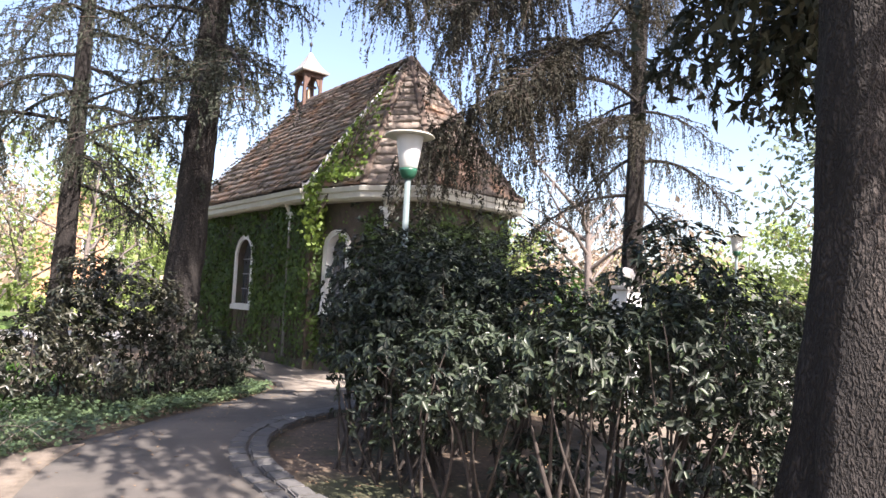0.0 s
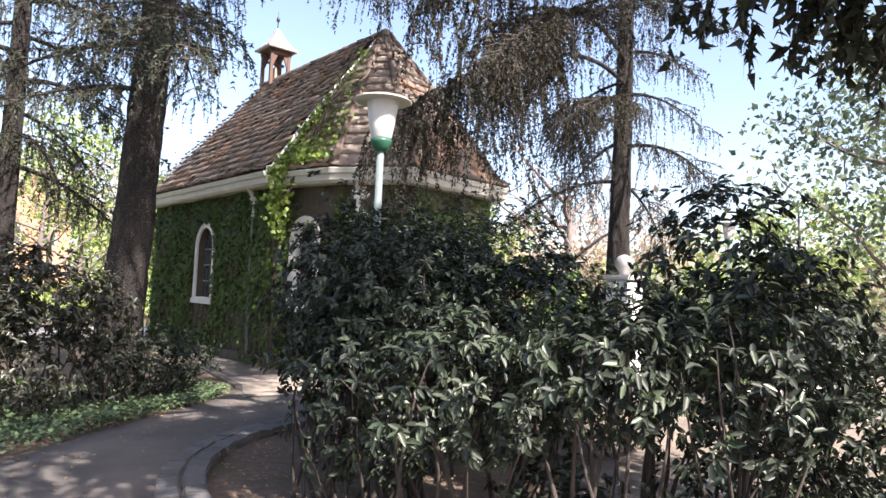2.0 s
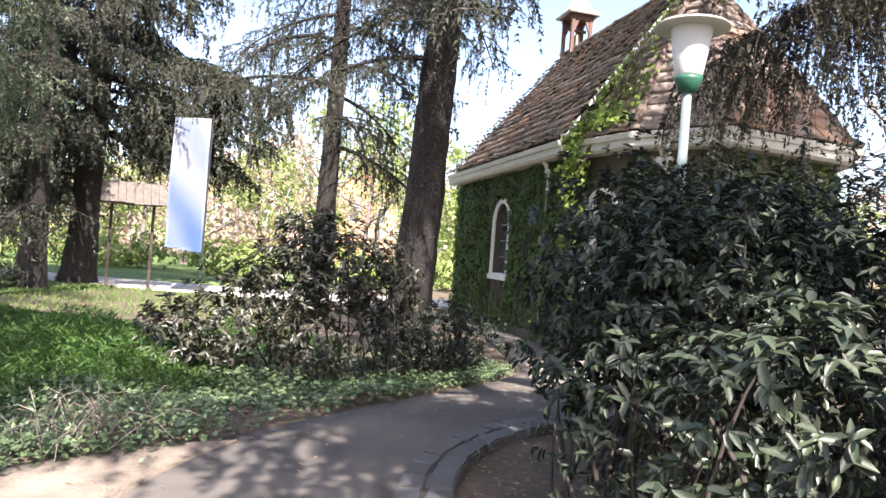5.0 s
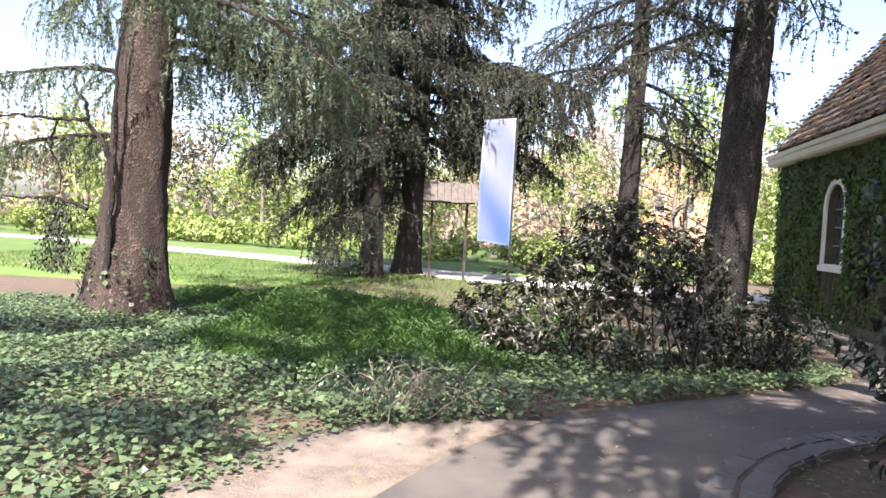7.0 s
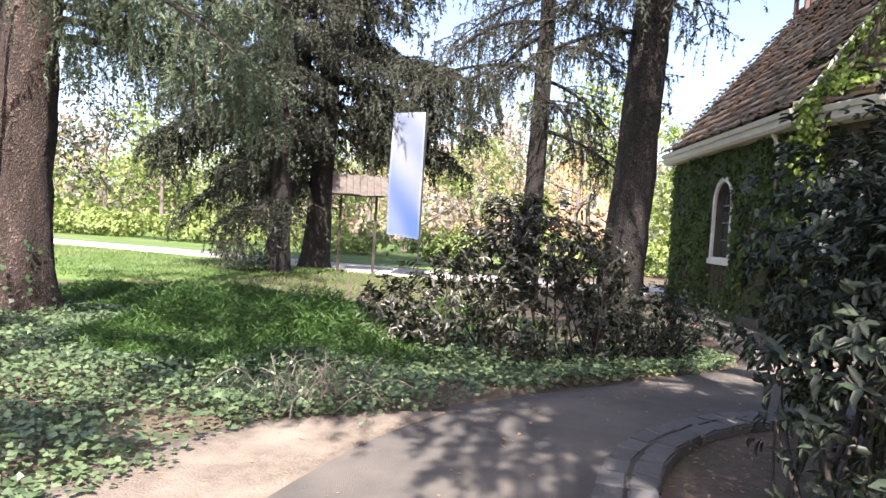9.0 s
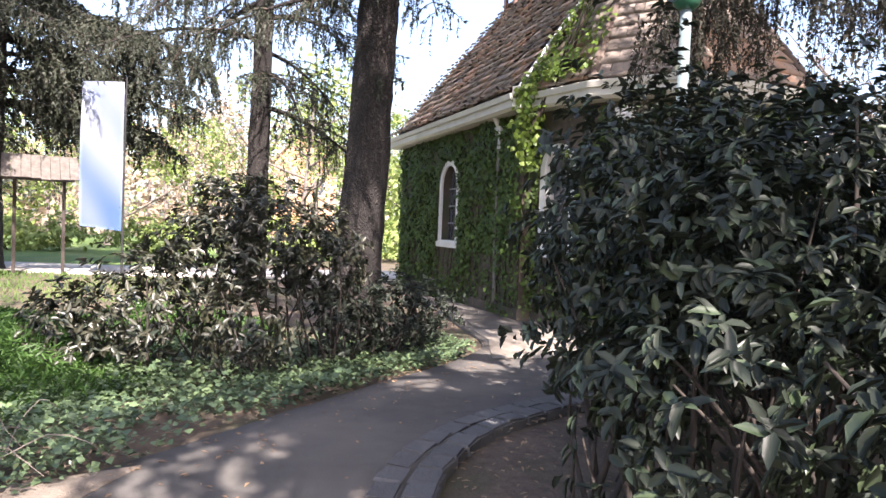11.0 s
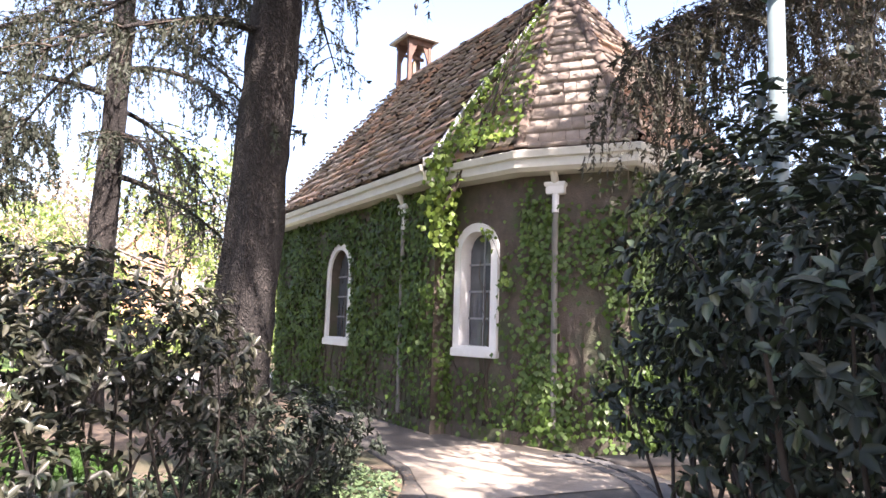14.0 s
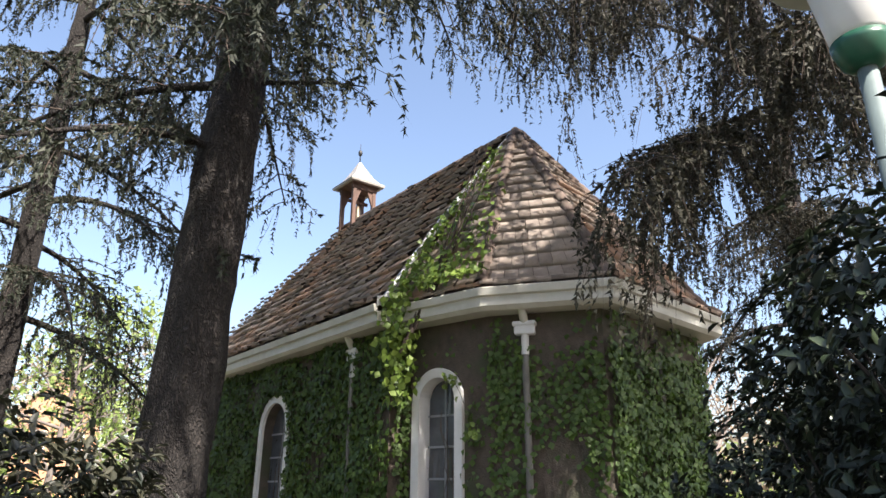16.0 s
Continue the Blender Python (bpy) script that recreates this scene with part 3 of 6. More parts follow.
def downpipe(x, y, z_top, out, name="downpipe"):
    """A rainwater pipe with a white hopper head and a neck up to the gutter."""
    dp = part("downpipe", None, chapel, "rainwater pipe with a white hopper head")
    dp.matrix_basis = Matrix.Translation((x, y, 0))
    bm = box(-0.13, 0.13, -0.07, 0.07, z_top - 0.16, z_top, 0.012)
    box_bm(bm, -0.15, 0.15, -0.085, 0.085, z_top - 0.05, z_top + 0.01, 0.01)
    me = bm_mesh("hopper", bm, M_WHITE)
    hp = part("hopper", me, dp, "white hopper head")
    hp.matrix_basis = pose(0, 0, 0, 0, 0, math.degrees(math.atan2(out[1], out[0])) + 90)
    o = Vector((out[0], out[1], 0)).normalized()
    v, f = tubes([(np.array([(0, 0, z_top - 0.1), (o.x * 0.02, o.y * 0.02, z_top - 0.8), (0, 0, FLOOR_Z + 0.3)]), [0.045] * 3)], 10)
    part("pipe", np_mesh("pipe", v, f, M_PIPE), dp, "dull grey pipe partly under ivy")
    v, f = tubes([(np.array([(0, 0, z_top - 0.1), (o.x * 0.02, o.y * 0.02, z_top - 0.42)]), [0.05] * 2)], 10)
    part("pipe_head", np_mesh("pipe_head", v, f, M_WHITE), dp, "white upper pipe")
    v, f = tubes([(np.array([(o.x * 0.22, o.y * 0.22, EAVE_Z - 0.1), (o.x * 0.16, o.y * 0.16, EAVE_Z - 0.22), (o.x * 0.02, o.y * 0.02, z_top - 0.02)]), [0.055] * 3)], 10)
    part("neck", np_mesh("neck", v, f, M_CREAM), dp)


downpipe(CX - NAVE_W - 0.03, 15.25, 3.32, (-1, 0))
downpipe(CX - 1.64, 12.47, 3.36, (-0.83, -0.56))


def roof_line(f, e, top=1.0):
    """Bell-cast roof: outward distance and height at the share f from the eave to the ridge, for an eave at distance e."""
    h = RIDGE_Z - EAVE_Z
    flare = 0.16 * math.exp(-(f / 0.13) ** 1.2) * 0.9
    return e * (1 - f), EAVE_Z + 0.03 + h * (f - flare * max(0, f) ** 0.5 * 1.6 * (1 - f))


def nave_tiles():
    """Roof deck, and courses of plain tiles lying over one another on both slopes."""
    rows, tw = 22, 0.2
    for sgn in (-1, 1):
        bm = bmesh.new()
        line = [roof_line(k / 20, NAVE_E) for k in range(21)]
        up = [[bm.verts.new((CX + sgn * x, y - k * HIP * i / 20, z - 0.03)) for i, (x, z) in enumerate(line)] for y, k in ((NAVE_Y0, 0), (NAVE_Y1, 1))]
        lo = [[bm.verts.new((CX + sgn * x, y - k * HIP * i / 20, z - 0.12)) for i, (x, z) in enumerate(line)] for y, k in ((NAVE_Y0, 0), (NAVE_Y1, 1))]
        for k in range(20):
            bm.faces.new((up[0][k], up[0][k + 1], up[1][k + 1], up[1][k]))
            bm.faces.new((lo[0][k], lo[1][k], lo[1][k + 1], lo[0][k + 1]))
            for e in (0, 1):
                bm.faces.new((up[e][k], lo[e][k], lo[e][k + 1], up[e][k + 1]))
        bmesh.ops.recalc_face_normals(bm, faces=bm.faces)
        part("roof", bm_mesh("roof", bm, M_MOSSCAP), chapel, "steep bell-cast nave roof")
    bm = bmesh.new()
    line = [roof_line(k / 20, NAVE_E) for k in range(21)]
    a, b = ([bm.verts.new((CX + sg * x, NAVE_Y1 - HIP * i / 20, z - 0.01)) for i, (x, z) in enumerate(line)] for sg in (-1, 1))
    for k in range(20):
        bm.faces.new((a[k], b[k], b[k + 1], a[k + 1]))
    part("roof_hip", bm_mesh("roof_hip", bm, M_TILE), chapel, "hipped far end of the nave roof")
    vs, fs = [], []
    base = 0
    for sgn in (-1, 1):
        for r in range(rows):
            f0, f1 = r / rows, min(1.0, (r + 1.5) / rows)
            (x0, z0), (x1, z1) = roof_line(f0, NAVE_E + 0.04), roof_line(f1, NAVE_E + 0.04)
            d = np.array([x1 - x0, z1 - z0])
            d /= np.linalg.norm(d)
            nrm = np.array([d[1], -d[0]])
            y = NAVE_Y0 + (0.095 if r % 2 else 0.0)
            ys = np.arange(y, NAVE_Y1 - 0.05 - HIP * f0, tw)
            n = len(ys)
            lift0 = 0.1 + rng.normal(0, 0.016, n)
            slip = rng.normal(0, 0.022, n)
            for k in range(n):
                a0, a1 = ys[k] + 0.004, ys[k] + tw - 0.004
                bx, bz = x0 - d[0] * slip[k], z0 - d[1] * slip[k]
                pts = [(bx + nrm[0] * lift0[k], bz + nrm[1] * lift0[k]), (x1 + nrm[0] * 0.012, z1 + nrm[1] * 0.012), (bx + nrm[0] * (lift0[k] - 0.05), bz + nrm[1] * (lift0[k] - 0.05))]
                q = [(CX + sgn * p[0], yy, p[1]) for yy in (a0, a1) for p in pts]
                vs += q
                fs += [(base, base + 1, base + 4, base + 3), (base + 2, base, base + 3, base + 5), (base, base + 2, base + 1, base + 1), (base + 3, base + 4, base + 5, base + 5)]
                base += 6
    f = np.array([t for t in fs if t[2] != t[3]])
    part("roof_tiles", np_mesh("roof_tiles", vs, f, M_TILE), chapel, "weathered brown plain tiles in courses", kind="stuff")
    # ridge caps
    for k in range(18):
        y0 = NAVE_Y0 + k * (NAVE_Y1 - HIP - NAVE_Y0) / 18
        bm = lathe([(0.11, 0), (0.125, 0.36)], 10)
        bmesh.ops.rotate(bm, verts=bm.verts, cent=(0, 0, 0), matrix=Euler((radians(-90), 0, 0)).to_matrix())
        ob = part("ridge_cap", bm_mesh("ridge_cap", bm, M_MOSSCAP), chapel)
        ob.matrix_basis = pose(CX, y0, RIDGE_Z - 0.03, rng.normal(0, 1), 0, 0)
    # flashing along the gable edge by the apse
    for sgn in (-1, 1):
        bm = bmesh.new()
        rows_ = []
        for k in range(25):
            x, z = roof_line(k / 24, NAVE_E + 0.03)
            rows_.append([bm.verts.new((CX + sgn * x, yy, z + dz)) for yy, dz in ((NAVE_Y0 + 0.045, 0.085), (NAVE_Y0 - 0.02, 0.095), (NAVE_Y0 - 0.03, 0.03), (NAVE_Y0 - 0.02, -0.05))])
        for a, b in zip(rows_, rows_[1:]):
            for k in range(3):
                bm.faces.new((a[k], a[k + 1], b[k + 1], b[k]))
        bmesh.ops.recalc_face_normals(bm, faces=bm.faces)
        part("flashing", bm_mesh("flashing", bm, M_ZINC), chapel, "pale metal flashing along the roof edge")


nave_tiles()


def apse_roof():
    apex = np.array([CX, NAVE_Y0 - 0.02, RIDGE_Z + 0.02])
    corners = [np.array([CX + x, y, EAVE_Z]) for x, y in APSE_EAVE]
    rows = 18

    def along(c, f):
        flare = 0.16 * math.exp(-(f / 0.15) ** 1.2) * 1.5 * math.sqrt(max(f, 0)) * (1 - f)
        p = c * (1 - f) + apex * f
        p = p.copy()
        p[2] = EAVE_Z + 0.03 + (RIDGE_Z - EAVE_Z) * (f - flare)
        return p
    for k in range(5):
        a, b = corners[k], corners[k + 1]
        bm = bmesh.new()
        L = [bm.verts.new(along(a, f / 12) - np.array([0, 0, 0.03])) for f in range(13)]
        R = [bm.verts.new(along(b, f / 12) - np.array([0, 0, 0.03])) for f in range(12)]
        for j in range(11):
            bm.faces.new((L[j], R[j], R[j + 1], L[j + 1]))
        bm.faces.new((L[11], R[11], L[12]))
        roof = part("roof_facet", bm_mesh("roof_facet", bm, M_MOSSCAP), chapel, "steep facet of the polygonal apse roof")
        vs, fs, base = [], [], 0
        for r in range(rows):
            f0, f1 = r / rows, min(0.995, (r + 1.45) / rows)
            A0, B0, A1, B1 = along(a, f0), along(b, f0), along(a, f1), along(b, f1)
            w = np.linalg.norm(B0 - A0)
            n = max(1, int(round(w / 0.19)))
            nrm = unit(np.cross(B0 - A0, A1 - A0))
            us = np.clip((np.arange(n + 1) + (0.5 if r % 2 else 0)) / n, 0, 1) if r % 2 else np.arange(n + 1) / n
            us = np.unique(np.concatenate([[0], us]))
            for u0, u1 in zip(us, us[1:]):
                if (u1 - u0) * w < 0.03:
                    continue
                e = 0.004 / w
                lift = 0.08 + rng.normal(0, 0.011)
                p = [A0 + (B0 - A0) * (u0 + e) + nrm * lift, A0 + (B0 - A0) * (u1 - e) + nrm * lift, A1 + (B1 - A1) * (u1 - e) + nrm * 0.012, A1 + (B1 - A1) * (u0 + e) + nrm * 0.012]
                q = [p[0] - nrm * 0.05, p[1] - nrm * 0.05]
                if k == 1:
                    c = (p[0] + p[1] + p[2] + p[3]) / 4
                    me = np_mesh("roof_tile", np.array(p + q) - c, np.array([(0, 1, 2, 3), (4, 5, 1, 0), (4, 0, 3, 3), (1, 5, 2, 2)])[:2], M_TILE_P)
                    t = part("roof_tile", me, roof)
                    t.location = c
                else:
                    vs += p + q
                    fs += [(base, base + 1, base + 2, base + 3), (base + 4, base + 5, base + 1, base)]
                    base += 6
        if vs:
            part("roof_tiles", np_mesh("roof_tiles", vs, fs, M_TILE), chapel, "weathered brown plain tiles in courses", kind="stuff")
    for k in (1, 2, 3, 4):
        n = 15
        for j in range(n):
            p, q = along(corners[k], j / n), along(corners[k], min(1, (j + 1.15) / n))
            v, f = tubes([(np.array([p + [0, 0, 0.02], (p + q) / 2 + [0, 0, 0.04], q + [0, 0, 0.015]]), [0.1, 0.09, 0.075])], 8)
            part("hip_cap", np_mesh("hip_cap", v, f, M_MOSSCAP), chapel)


apse_roof()


def bell_turret():
    """Open timber bell turret astride the ridge."""
    tur = part("bell_turret", None, chapel, "open red-brown timber turret with a grey cap and a bell")
    tur.matrix_basis = Matrix.Translation((CX, 19.7, 0.2)) @ Matrix.Diagonal((0.68, 0.68, 1, 1))
    for sx in (-1, 1):
        for sy in (-1, 1):
            part("post", bm_mesh("post", box(sx * 0.4 - 0.07, sx * 0.4 + 0.07, sy * 0.4 - 0.07, sy * 0.4 + 0.07, 6.5, 8.1, 0.012), M_WOOD), tur)
            bm = bmesh.new()
            pts = [(0.33, 7.98), (0.33, 7.62), (0.12, 7.98)]
            for (a, b) in ((sy * 0.4 - 0.035, sy * 0.4 + 0.035),):
                f0 = [bm.verts.new((sx * x, a, z)) for x, z in pts]
                f1 = [bm.verts.new((sx * x, b, z)) for x, z in pts]
                bm.faces.new(f0)
                bm.faces.new(f1[::-1])
                for i in range(3):
                    bm.faces.new((f0[i], f1[i], f1[(i + 1) % 3], f0[(i + 1) % 3]))
            bmesh.ops.recalc_face_normals(bm, faces=bm.faces)
            part("brace", bm_mesh("brace", bm, M_WOOD), tur)
    for s in (-1, 1):
        part("beam", bm_mesh("beam", box(-0.5, 0.5, s * 0.4 - 0.075, s * 0.4 + 0.075, 7.98, 8.12, 0.01), M_WOOD), tur)
    part("bell_beam", bm_mesh("bell_beam", box(-0.4, 0.4, -0.04, 0.04, 7.72, 7.8, 0.008), M_WOOD), tur)
    part("ceiling_board", bm_mesh("ceiling_board", box(-0.56, 0.56, -0.56, 0.56, 8.1, 8.15, 0.01), M_WOOD), tur)
    bm = bmesh.new()
    prev = None
    for r, z in ((0.68, 8.12), (0.7, 8.17), (0.55, 8.25), (0.4, 8.38), (0.24, 8.57), (0.09, 8.78), (0.04, 8.85)):
        ring = [bm.verts.new((sx * r, sy * r, z)) for sx, sy in ((-1, -1), (1, -1), (1, 1), (-1, 1))]
        if prev:
            for i in range(4):
                bm.faces.new((prev[i], prev[(i + 1) % 4], ring[(i + 1) % 4], ring[i]))
        else:
            bm.faces.new(ring[::-1])
        prev = ring
    bm.faces.new(prev)
    part("cap", bm_mesh("cap", bm, M_CAP), tur, "curved grey metal cap")
    part("finial", bm_mesh("finial", lathe([(0.02, 8.84), (0.02, 9.04), (0.06, 9.06), (0.08, 9.12), (0.06, 9.18), (0.01, 9.2), (0.01, 9.36)], 12), M_BLACK, True), tur, "dark ball finial")
    part("bell", bm_mesh("bell", lathe([(0.04, 7.72), (0.05, 7.66), (0.1, 7.62), (0.13, 7.5), (0.15, 7.4), (0.2, 7.3), (0.2, 7.28), (0.17, 7.28), (0.1, 7.5)], 20), M_BRONZE, True), tur, "dark bronze bell")


bell_turret()


# ---- plants: generators ----
def droop_limb(start, heading, length, rise, sag, r0, wob, n=14):
    """A conifer limb: leaves the trunk, rises or falls, and sags to its tip."""
    t = np.linspace(0, 1, n)
    w1, w2 = rng.normal(0, wob), rng.normal(0, wob)
    x = length * t
    side = w1 * t ** 2 * length + w2 * np.sin(t * 5) * 0.08 * length
    z = rise * length * t - sag * length * t ** 2
    c, s = math.cos(heading), math.sin(heading)
    p = np.stack([start[0] + x * c - side * s, start[1] + x * s + side * c, start[2] + z], 1)
    return p, r0 * (1 - t * 0.93) + 0.004


def trunk_mesh(base, top, r0, r1, flare, material, sides=22, rough=0.07, rings=60):
    """A tapered trunk with a flared foot and rugged bark."""
    t = np.linspace(0, 1, rings)
    z0, z1 = base[2] - 0.15, top[2]
    c = np.stack([base[0] + (top[0] - base[0]) * t, base[1] + (top[1] - base[1]) * t, z0 + (z1 - z0) * t], 1)
    c[:, :2] += 0.06 * np.stack([np.sin(t * 9 + base[0]), np.cos(t * 7 + base[1])], 1) * t[:, None] ** 0.5 * r0 * 2
    r = r0 + (r1 - r0) * t + flare * np.exp(-(t * (z1 - z0)) / (0.4 + flare * 1.2))
    ang = np.arange(sides) * 2 * np.pi / sides
    ridge = 1 + rough * np.sin(ang * 7 + base[0])[None] * np.sin(t * 31)[:, None] + rng.normal(0, rough * 0.45, (rings, sides)) + 0.25 * (flare / max(r0, 0.1)) * np.exp(-(t * (z1 - z0)) / 0.5)[:, None] * np.sin(ang * 4 + 1)[None]
    V = c[:, None] + np.stack([np.cos(ang)[None] * r[:, None] * ridge, np.sin(ang)[None] * r[:, None] * ridge, np.zeros((rings, sides))], -1)
    i, k = np.meshgrid(np.arange(rings - 1), np.arange(sides), indexing="ij")
    f = np.stack([i * sides + k, i * sides + (k + 1) % sides, (i + 1) * sides + (k + 1) % sides, (i + 1) * sides + k], -1).reshape(-1, 4)
    me = np_mesh("trunk", V.reshape(-1, 3), f, material)
    me.polygons.foreach_set("use_smooth", [True] * len(f))
    return me, c


def conifer(name, label, x, y, height, r0, lean=(0, 0), limbs=(), flare=0.12, bark=None, needle=None, nl=0.1, nw=0.024, hang=1.0, dens=1.9, rings=70, fine=0.05, taper=0.22):
    """A conifer with limbs given as (height, heading in degrees, length, rise, sag). Side branches leave the limbs, twigs hang from both like curtains, needles clothe the twigs."""
    z = float(ground_z(x, y))
    tree = tagged(new(name, None), label, "tree")
    tree.location = (x, y, z)
    me, c = trunk_mesh((0, 0, 0), (lean[0], lean[1], height), r0, r0 * taper, flare, bark or M_BARK, rings=rings)
    part("trunk", me, tree)
    wood, S, H, L, G, C, D0 = [], [], [], [], [], [], []
    for (hz, head, length, rise, sag) in limbs:
        st = (np.interp(hz, c[:, 2], c[:, 0]), np.interp(hz, c[:, 2], c[:, 1]), hz)
        p, r = droop_limb(st, radians(head), length, rise, sag, min(0.07, 0.016 + 0.012 * length), 0.12 if length < 7 else 0.035)
        v, f = tubes([(p, r)], 7)
        part("limb", np_mesh("limb", v, f, bark or M_BARK), tree)
        s = np.concatenate([[0], np.cumsum(np.linalg.norm(np.diff(p, axis=0), axis=1))])
        lines = [(p, s, 0.14 if length < 7 else 0.55)]
        at = (0.12 if length < 7 else 0.5) * s[-1]
        while at < s[-1]:
            u = at / s[-1]
            q = np.array([np.interp(at, s, p[:, k]) for k in range(3)])
            for sg in (-1, 1):
                if rng.random() < 0.25:
                    continue
                ln = (0.15 + 0.42 * length * (1 - u) * 0.75 + 0.25) * rng.uniform(0.6, 1.25)
                hd = math.degrees(math.atan2(p[-1, 1] - p[0, 1], p[-1, 0] - p[0, 0])) + sg * rng.uniform(30, 70)
                b, rb = droop_limb(q, radians(hd), ln, rng.normal(-0.05, 0.12), 0.35 * hang, 0.012, 0.2, 8)
                wood.append((b[[0, 2, 4, 7]], np.linspace(0.011, 0.003, 4)))
                lines.append((b, np.concatenate([[0], np.cumsum(np.linalg.norm(np.diff(b, axis=0), axis=1))]), 0.1))
            at += rng.uniform(0.2, 0.34)
        if length > 5.4:                     # long limbs trail hanging branches
            for at in np.arange(0.6 * s[-1], s[-1], 0.095):
                q = np.array([np.interp(at, s, p[:, k]) for k in range(3)])
                b, _ = droop_limb(q, rng.uniform(0, 6.28), rng.uniform(0.25, 0.7), 0.0, rng.uniform(1.5, 3.4), 0.01, 0.2, 8)
                wood.append((b[[0, 2, 4, 7]], np.linspace(0.011, 0.003, 4)))
                lines.append((b, np.concatenate([[0], np.cumsum(np.linalg.norm(np.diff(b, axis=0), axis=1))]), 0.05))
        for (b, sb, lo) in lines:
            n = max(2, int(sb[-1] * (1 - lo) * dens * 5.0))
            a = rng.uniform(lo, 1, n) * sb[-1]
            S.append(np.stack([np.interp(a, sb, b[:, k]) for k in range(3)], 1))
            dv = unit(b[-1] - b[0])
            hh = math.atan2(dv[1], dv[0]) + rng.choice([-1, 1], n) * rng.uniform(0.2, 1.3, n)
            H.append(hh)
            L.append((0.1 + 0.6 * rng.random(n) ** 1.6) * min(1.3, 0.6 + length * 0.18))
            G.append(hang * rng.uniform(0.7, 1.25, n))
            a = rng.uniform(lo, 1, int(sb[-1] * (1 - lo) / (fine * 0.28)))      # needles on the bough itself
            C.append(np.stack([np.interp(a, sb, b[:, k]) for k in range(3)], 1))
            D0.append(np.tile(dv, (len(a), 1)))
    if wood:
        v, f = tubes(wood, 3)
        part("side_branch", np_mesh("side_branch", v, f, M_TWIG), tree, "thin drooping side branches", kind="stuff")
    if S:
        S, H, L, G = np.concatenate(S), np.concatenate(H), np.concatenate(L), np.concatenate(G)
        out = np.stack([np.cos(H), np.sin(H), np.zeros(len(H))], 1)

        def at_t(k, t):
            """Places along twig k at the share t: outward first, then hanging."""
            return S[k] + out[k] * (L[k] * (0.6 * t - 0.3 * t * t))[:, None] + np.array([0, 0, -1.0]) * (L[k] * G[k] * t ** 1.35)[:, None]
        m = np.maximum(3, (L / (fine * 0.36)).astype(int))
        k = np.repeat(np.arange(len(S)), m)
        t = rng.random(len(k))
        q = at_t(k, t)
        d = unit(at_t(k, np.minimum(t + 0.1, 1.1)) - q)
        q, d = np.concatenate([q] + C), np.concatenate([d] + D0)
        D = unit(d * 0.8 + rng.normal(0, 0.55, d.shape))
        v1, f1 = needle_arrays(q, D, unit(rng.normal(0, 1, d.shape)), nl * 0.68 * rng.uniform(0.6, 1.3, len(q)), nw * rng.uniform(0.7, 1.4, len(q)))
        part("crown", np_mesh("crown", v1, f1, needle or M_NEEDLE), tree, "drooping curtains of needles", kind="stuff")
        kk = np.arange(len(S))
        a, b = at_t(kk, np.zeros(len(S))), at_t(kk, np.full(len(S), 0.95))
        v2, f2 = leaf_arrays(a, b - a, unit(rng.normal(0, 1, a.shape)), np.linalg.norm(b - a, axis=1), np.full(len(S), 0.007), 0.0)
        part("twig", np_mesh("twig", v2, f2, M_TWIG), tree, "fine hanging twigs", kind="stuff")
    return tree


def limb_fan(z0, z1, n, length, rise, sag, heads=(0, 360), jitter=0.25, clear=None):
    """Limbs spread over a stretch of trunk."""
    out = []
    for k in range(n):
        z = z0 + (z1 - z0) * (k + rng.random()) / n
        f = (z - z0) / max(0.1, z1 - z0)
        hd = heads[0] + ((k * 137.5 + rng.uniform(-25, 25)) % (heads[1] - heads[0]))
        if clear and z < clear[0] and (hd - clear[1]) % 360 < (clear[2] - clear[1]) % 360:
            continue
        out.append((z, hd, length * (1 - 0.45 * f) * rng.uniform(1 - jitter, 1 + jitter), rise + rng.normal(0, 0.06), sag + rng.normal(0, 0.05)))
    return out


